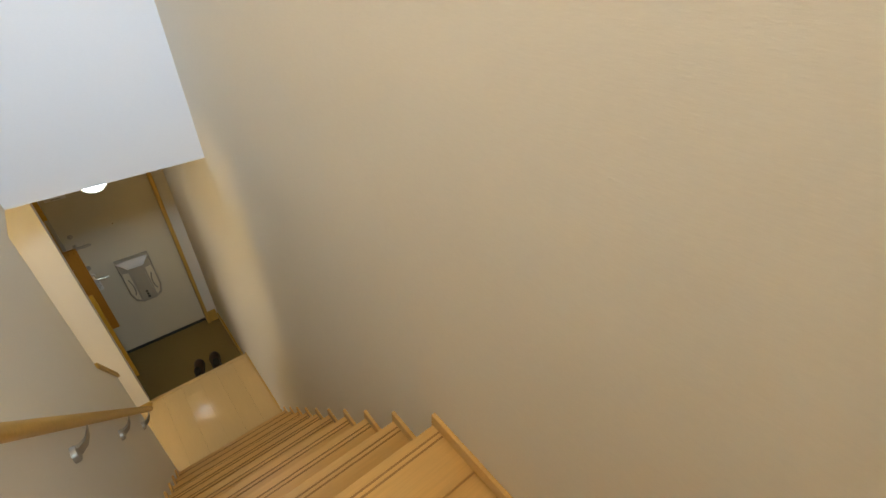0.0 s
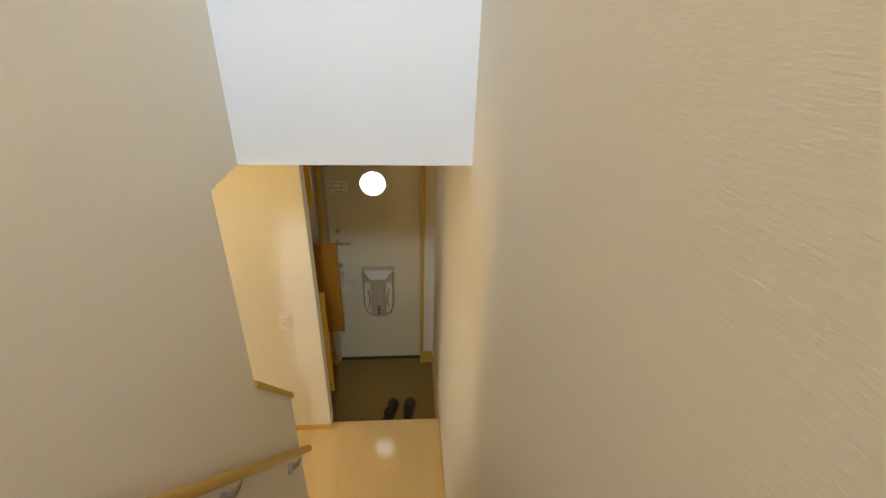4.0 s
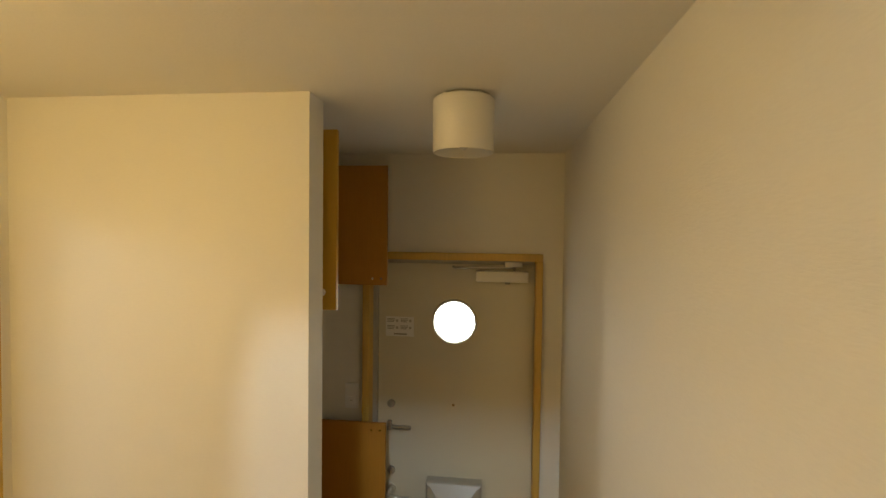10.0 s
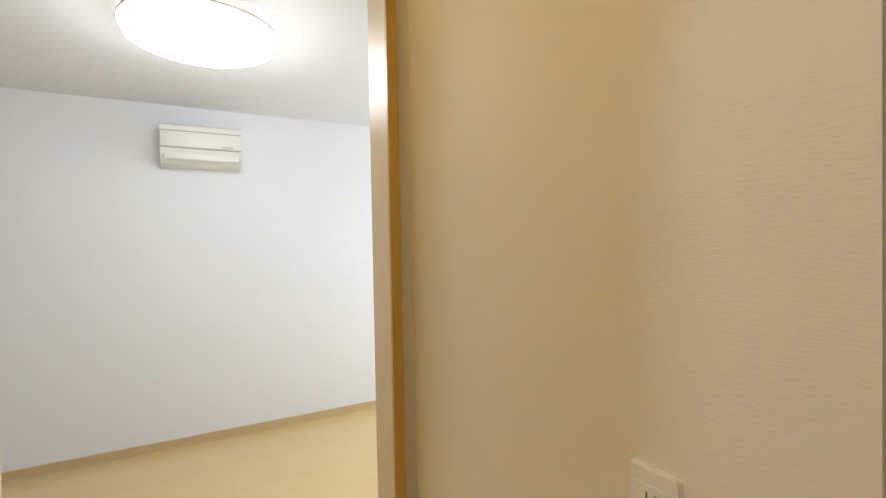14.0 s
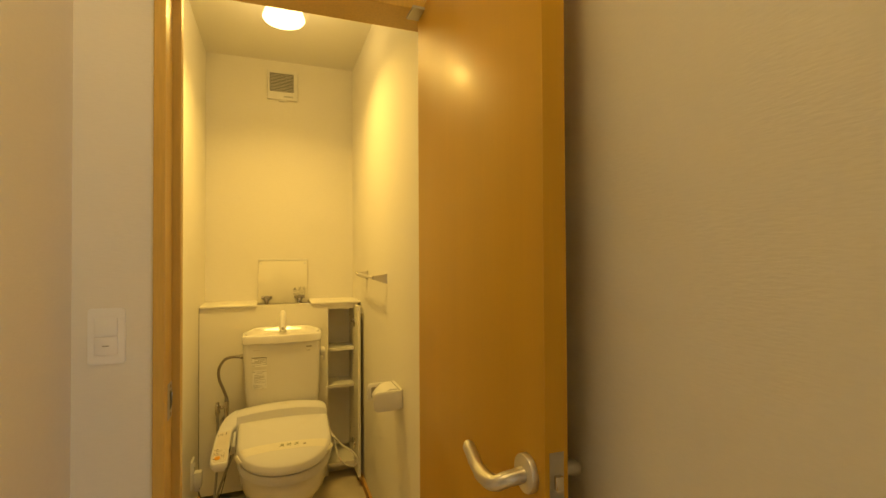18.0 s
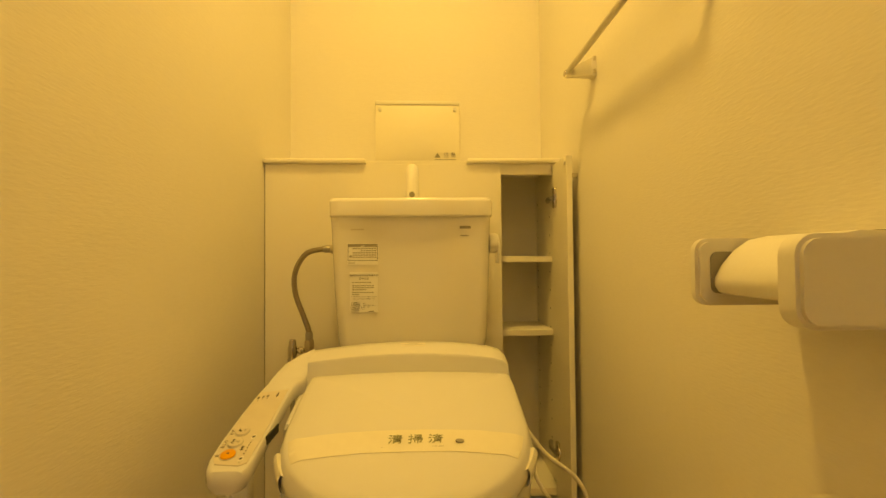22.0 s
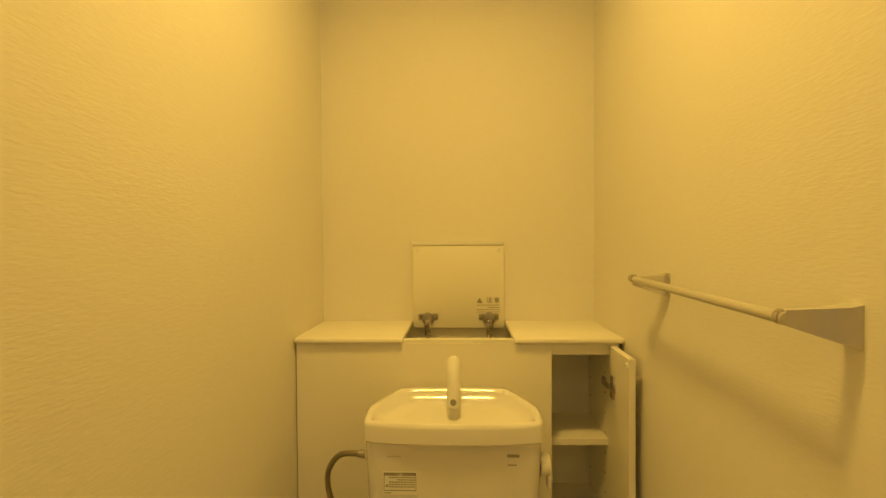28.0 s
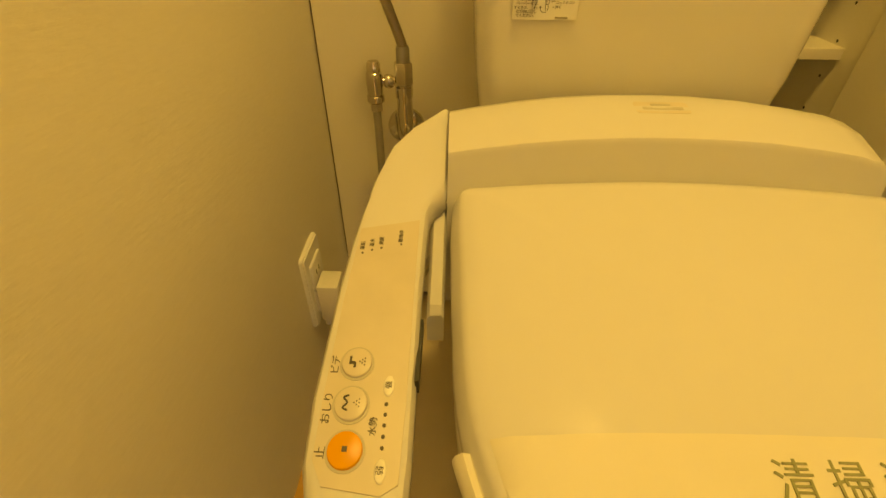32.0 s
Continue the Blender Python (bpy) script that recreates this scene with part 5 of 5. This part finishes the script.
# ---- plumbing ----
pipe = thing("water_supply", (-0.24, 1.63, 0.45), "chrome stop valve with a braided steel hose to the cistern", "valve")
hose = curve_points([(-0.334, 1.690, 0.712), (-0.300, 1.685, 0.713), (-0.256, 1.670, 0.701), (-0.227, 1.655, 0.657), (-0.226, 1.648, 0.605), (-0.243, 1.645, 0.555), (-0.257, 1.645, 0.515), (-0.258, 1.645, 0.500)], 7)
part("hose", tube(hose, [0.0062 + 0.0004 * (k % 2) for k in range(len(hose))], 14), M_HOSE, pipe, "braided steel hose")
part("nut", tube([(-0.333, 1.690, 0.712), (-0.322, 1.688, 0.7125)], 0.0105, 6), M_CHROME, pipe)
part("ferrule", tube([(-0.322, 1.688, 0.7125), (-0.304, 1.6855, 0.713)], 0.0085, 14), M_METAL, pipe)
part("ferrule", tube([(-0.258, 1.645, 0.512), (-0.258, 1.645, 0.508), (-0.258, 1.645, 0.492)], [0.0078, 0.0088, 0.0088], 16), M_METAL, pipe, "crimped hose end")
part("nut", tube([(-0.258, 1.645, 0.4925), (-0.258, 1.645, 0.490), (-0.258, 1.645, 0.466), (-0.258, 1.645, 0.4635)], [0.0112, 0.0128, 0.0128, 0.0112], 6), M_CHROME, pipe)
vb = tube([(-0.258, 1.645, 0.4635), (-0.258, 1.645, 0.461), (-0.258, 1.645, 0.4605), (-0.258, 1.645, 0.447), (-0.258, 1.645, 0.444), (-0.258, 1.645, 0.432), (-0.258, 1.645, 0.4195)], [0.0095, 0.0095, 0.0118, 0.0118, 0.0100, 0.0108, 0.0118], 18)
part("valve_body", vb, M_CHROME, pipe)
part("spindle", tube([(-0.247, 1.646, 0.468), (-0.244, 1.646, 0.468), (-0.2435, 1.6465, 0.468), (-0.240, 1.647, 0.468), (-0.236, 1.648, 0.468), (-0.2325, 1.6485, 0.468), (-0.232, 1.649, 0.468), (-0.2255, 1.6505, 0.468)], [0.006, 0.006, 0.0078, 0.0092, 0.0092, 0.0075, 0.0055, 0.0055], 16), M_CHROME, pipe, "round chrome connecting piece")
part("side_valve", tube([(-0.220, 1.652, 0.441), (-0.220, 1.652, 0.443), (-0.220, 1.652, 0.450), (-0.220, 1.652, 0.4515), (-0.220, 1.652, 0.4535), (-0.220, 1.652, 0.474), (-0.220, 1.652, 0.480), (-0.220, 1.652, 0.4815), (-0.220, 1.652, 0.491), (-0.220, 1.652, 0.495), (-0.220, 1.652, 0.496)], [0.0098, 0.0118, 0.0118, 0.0100, 0.0105, 0.0115, 0.0105, 0.0090, 0.0090, 0.0070, 0.002], 16), M_CHROME, pipe)
part("nut", tube([(-0.220, 1.652, 0.441), (-0.220, 1.652, 0.430)], 0.0088, 6), M_CHROME, pipe)
part("elbow", tube(curve_points([(-0.258, 1.645, 0.421), (-0.258, 1.644, 0.402), (-0.256, 1.630, 0.387), (-0.254, 1.592, 0.383)], 6), 0.0108, 16), M_CHROME, pipe)
part("flange", disc((-0.254, 1.591, 0.383), (0, 1, 0), 0.028, 0.006, 28, 0.003), M_CHROME, pipe)
h2 = curve_points([(-0.220, 1.652, 0.440), (-0.221, 1.655, 0.36), (-0.222, 1.67, 0.24), (-0.215, 1.71, 0.10), (-0.208, 1.76, 0.045), (-0.215, 1.80, 0.055), (-0.235, 1.81, 0.13), (-0.29, 1.82, 0.28), (-0.33, 1.83, 0.36)], 7)
part("washlet_hose", tube(h2, 0.0055, 10), M_BRACKET, pipe, "grey washlet hose")
part("floor_flange", disc((-0.37, 1.66, 0.0), (0, 0, 1), 0.035, 0.022, 24, 0.012, r2=0.026), M_CHROME, pipe)

wall_plate("socket_plate", pose(TX1, 1.780, 0.228, 0, 0, -90), 0.07, 0.125, "white socket plate low on the toilet wall", "socket", 2, True)
plug = thing("power_plug", (-0.152, 1.785, 0.22), "white washlet plug with a bundled cable", "plug")
part("body", block(-0.172, -0.141, 1.768, 1.806, 0.172, 0.238, bevel=0.004), M_PLASTIC, plug)
part("earth_cap", block(-0.162, -0.141, 1.77, 1.795, 0.150, 0.171, bevel=0.003), M_PLASTIC, plug)
cbl = curve_points([(-0.158, 1.79, 0.152), (-0.166, 1.800, 0.128), (-0.176, 1.806, 0.104), (-0.164, 1.810, 0.078), (-0.158, 1.800, 0.062), (-0.170, 1.796, 0.078), (-0.178, 1.806, 0.112), (-0.172, 1.812, 0.128), (-0.163, 1.806, 0.104), (-0.172, 1.796, 0.064), (-0.180, 1.800, 0.086), (-0.174, 1.810, 0.120),
                     (-0.168, 1.803, 0.092), (-0.184, 1.796, 0.070), (-0.205, 1.785, 0.062), (-0.225, 1.79, 0.075), (-0.25, 1.80, 0.13), (-0.29, 1.82, 0.30)], 6)
part("cable", tube(cbl, 0.0018, 7), M_RUBBER, plug, "thin dark bundled cable")
cord = thing("washlet_cord", (-0.78, 1.95, 0.25), "white looped cord hanging beside the toilet seat", "cord")
cp = curve_points([(-0.700, 1.93, 0.385), (-0.728, 1.945, 0.368), (-0.760, 1.95, 0.330), (-0.810, 1.95, 0.290), (-0.832, 1.95, 0.250), (-0.815, 1.95, 0.225), (-0.780, 1.94, 0.232), (-0.748, 1.93, 0.275), (-0.735, 1.915, 0.330), (-0.722, 1.90, 0.372), (-0.705, 1.89, 0.385)], 7)
part("cord", tube(cp, 0.0042, 10), M_ROPE, cord)
part("strain_relief", tube([(-0.700, 1.93, 0.386), (-0.715, 1.938, 0.378), (-0.732, 1.946, 0.364)], [0.008, 0.0075, 0.005], 12), M_ROPE, cord)

# ---- fittings on the right wall ----
ph = thing("paper_holder", (TX0, 2.41, 0.67), "white plastic toilet paper holder with two side arms, empty", "paper holder")


def holder_arm(y0, y1, z0=0.638, z1=0.703, r=0.013):
    """A rounded side arm that stands out from the wall."""
    b = prism(rounded(TX0 + 0.004, TX0 + 0.106, z0, z1, r), 1, y0, y1)
    bmesh.ops.bevel(b, geom=[e for e in b.edges if abs(e.verts[0].co.y - e.verts[1].co.y) < 1e-6], offset=0.0035, segments=2, affect="EDGES")
    return b


part("side_arm", holder_arm(2.340, 2.354), M_PLASTIC, ph)
part("side_arm", holder_arm(2.452, 2.475, 0.632, 0.701, 0.016), M_PLASTIC, ph)
part("back_plate", block(TX0, TX0 + 0.010, 2.345, 2.470, 0.636, 0.705, bevel=0.003), M_PLASTIC, ph)
part("recess", prism(rounded(TX0 + 0.062, TX0 + 0.093, 0.650, 0.690, 0.007), 1, 2.3535, 2.3555), M_INKGREY, ph, "dark spring recess", smooth=False)
fb = bmesh.new()
flap = ((0.010, 0.7035), (0.038, 0.7045), (0.056, 0.7010), (0.072, 0.6905), (0.084, 0.6770), (0.0905, 0.6650), (0.0905, 0.6575), (0.087, 0.6515), (0.080, 0.6490), (0.072, 0.6510), (0.062, 0.6600), (0.048, 0.6730), (0.030, 0.6850), (0.010, 0.6900))
skin(fb, [[fb.verts.new((TX0 + x, y, z)) for x, z in flap] for y in (2.3565, 2.4515)])
part("cover", fb, M_PLASTIC, ph, "white hanging paper flap")
part("hinge_line", block(TX0 + 0.0115, TX0 + 0.0135, 2.3565, 2.4515, 0.7032, 0.7052), M_INKGREY, ph, "dark hinge line of the flap", smooth=False)

tb_ = thing("towel_bar", (TX0, 2.0, 1.09), "slim metal towel bar with tapered brackets", "towel bar")
part("bar", tube([(-0.866, 1.772, 1.102), (-0.864, 1.80, 1.1015), (-0.862, 2.200, 1.097)], [0.005, 0.0065, 0.0065], 14), M_TOWEL, tb_)
part("end_cap", disc((-0.866, 1.766, 1.102), (0, 1, 0), 0.0085, 0.012, 16, 0.003), M_CHROME, tb_)


def bracket_wedge(yw, yt):
    b = bmesh.new()
    skin(b, [[b.verts.new(c) for c in ((x, y - t, z0), (x, y + t, z0), (x, y + t, z1), (x, y - t, z1))] for x, y, t, z0, z1 in ((TX0, yw, 0.012, 1.073, 1.116), (TX0 + 0.010, yw, 0.010, 1.076, 1.113), (-0.862, yt, 0.004, 1.090, 1.106))])
    return b


part("bracket", bracket_wedge(2.222, 2.196), M_TOWEL, tb_)
part("joint_ring", disc((-0.862, 2.190, 1.098), (0, 1, 0), 0.0085, 0.006, 16, 0.002), M_CHROME, tb_)
part("bracket", bracket_wedge(1.818, 1.778), M_TOWEL, tb_)
for z in (1.084, 1.112):
    part("screw", disc((TX0 + 0.002, 1.828, z), (1, 0, 0), 0.005, 0.004, 12), M_CHROME, tb_)
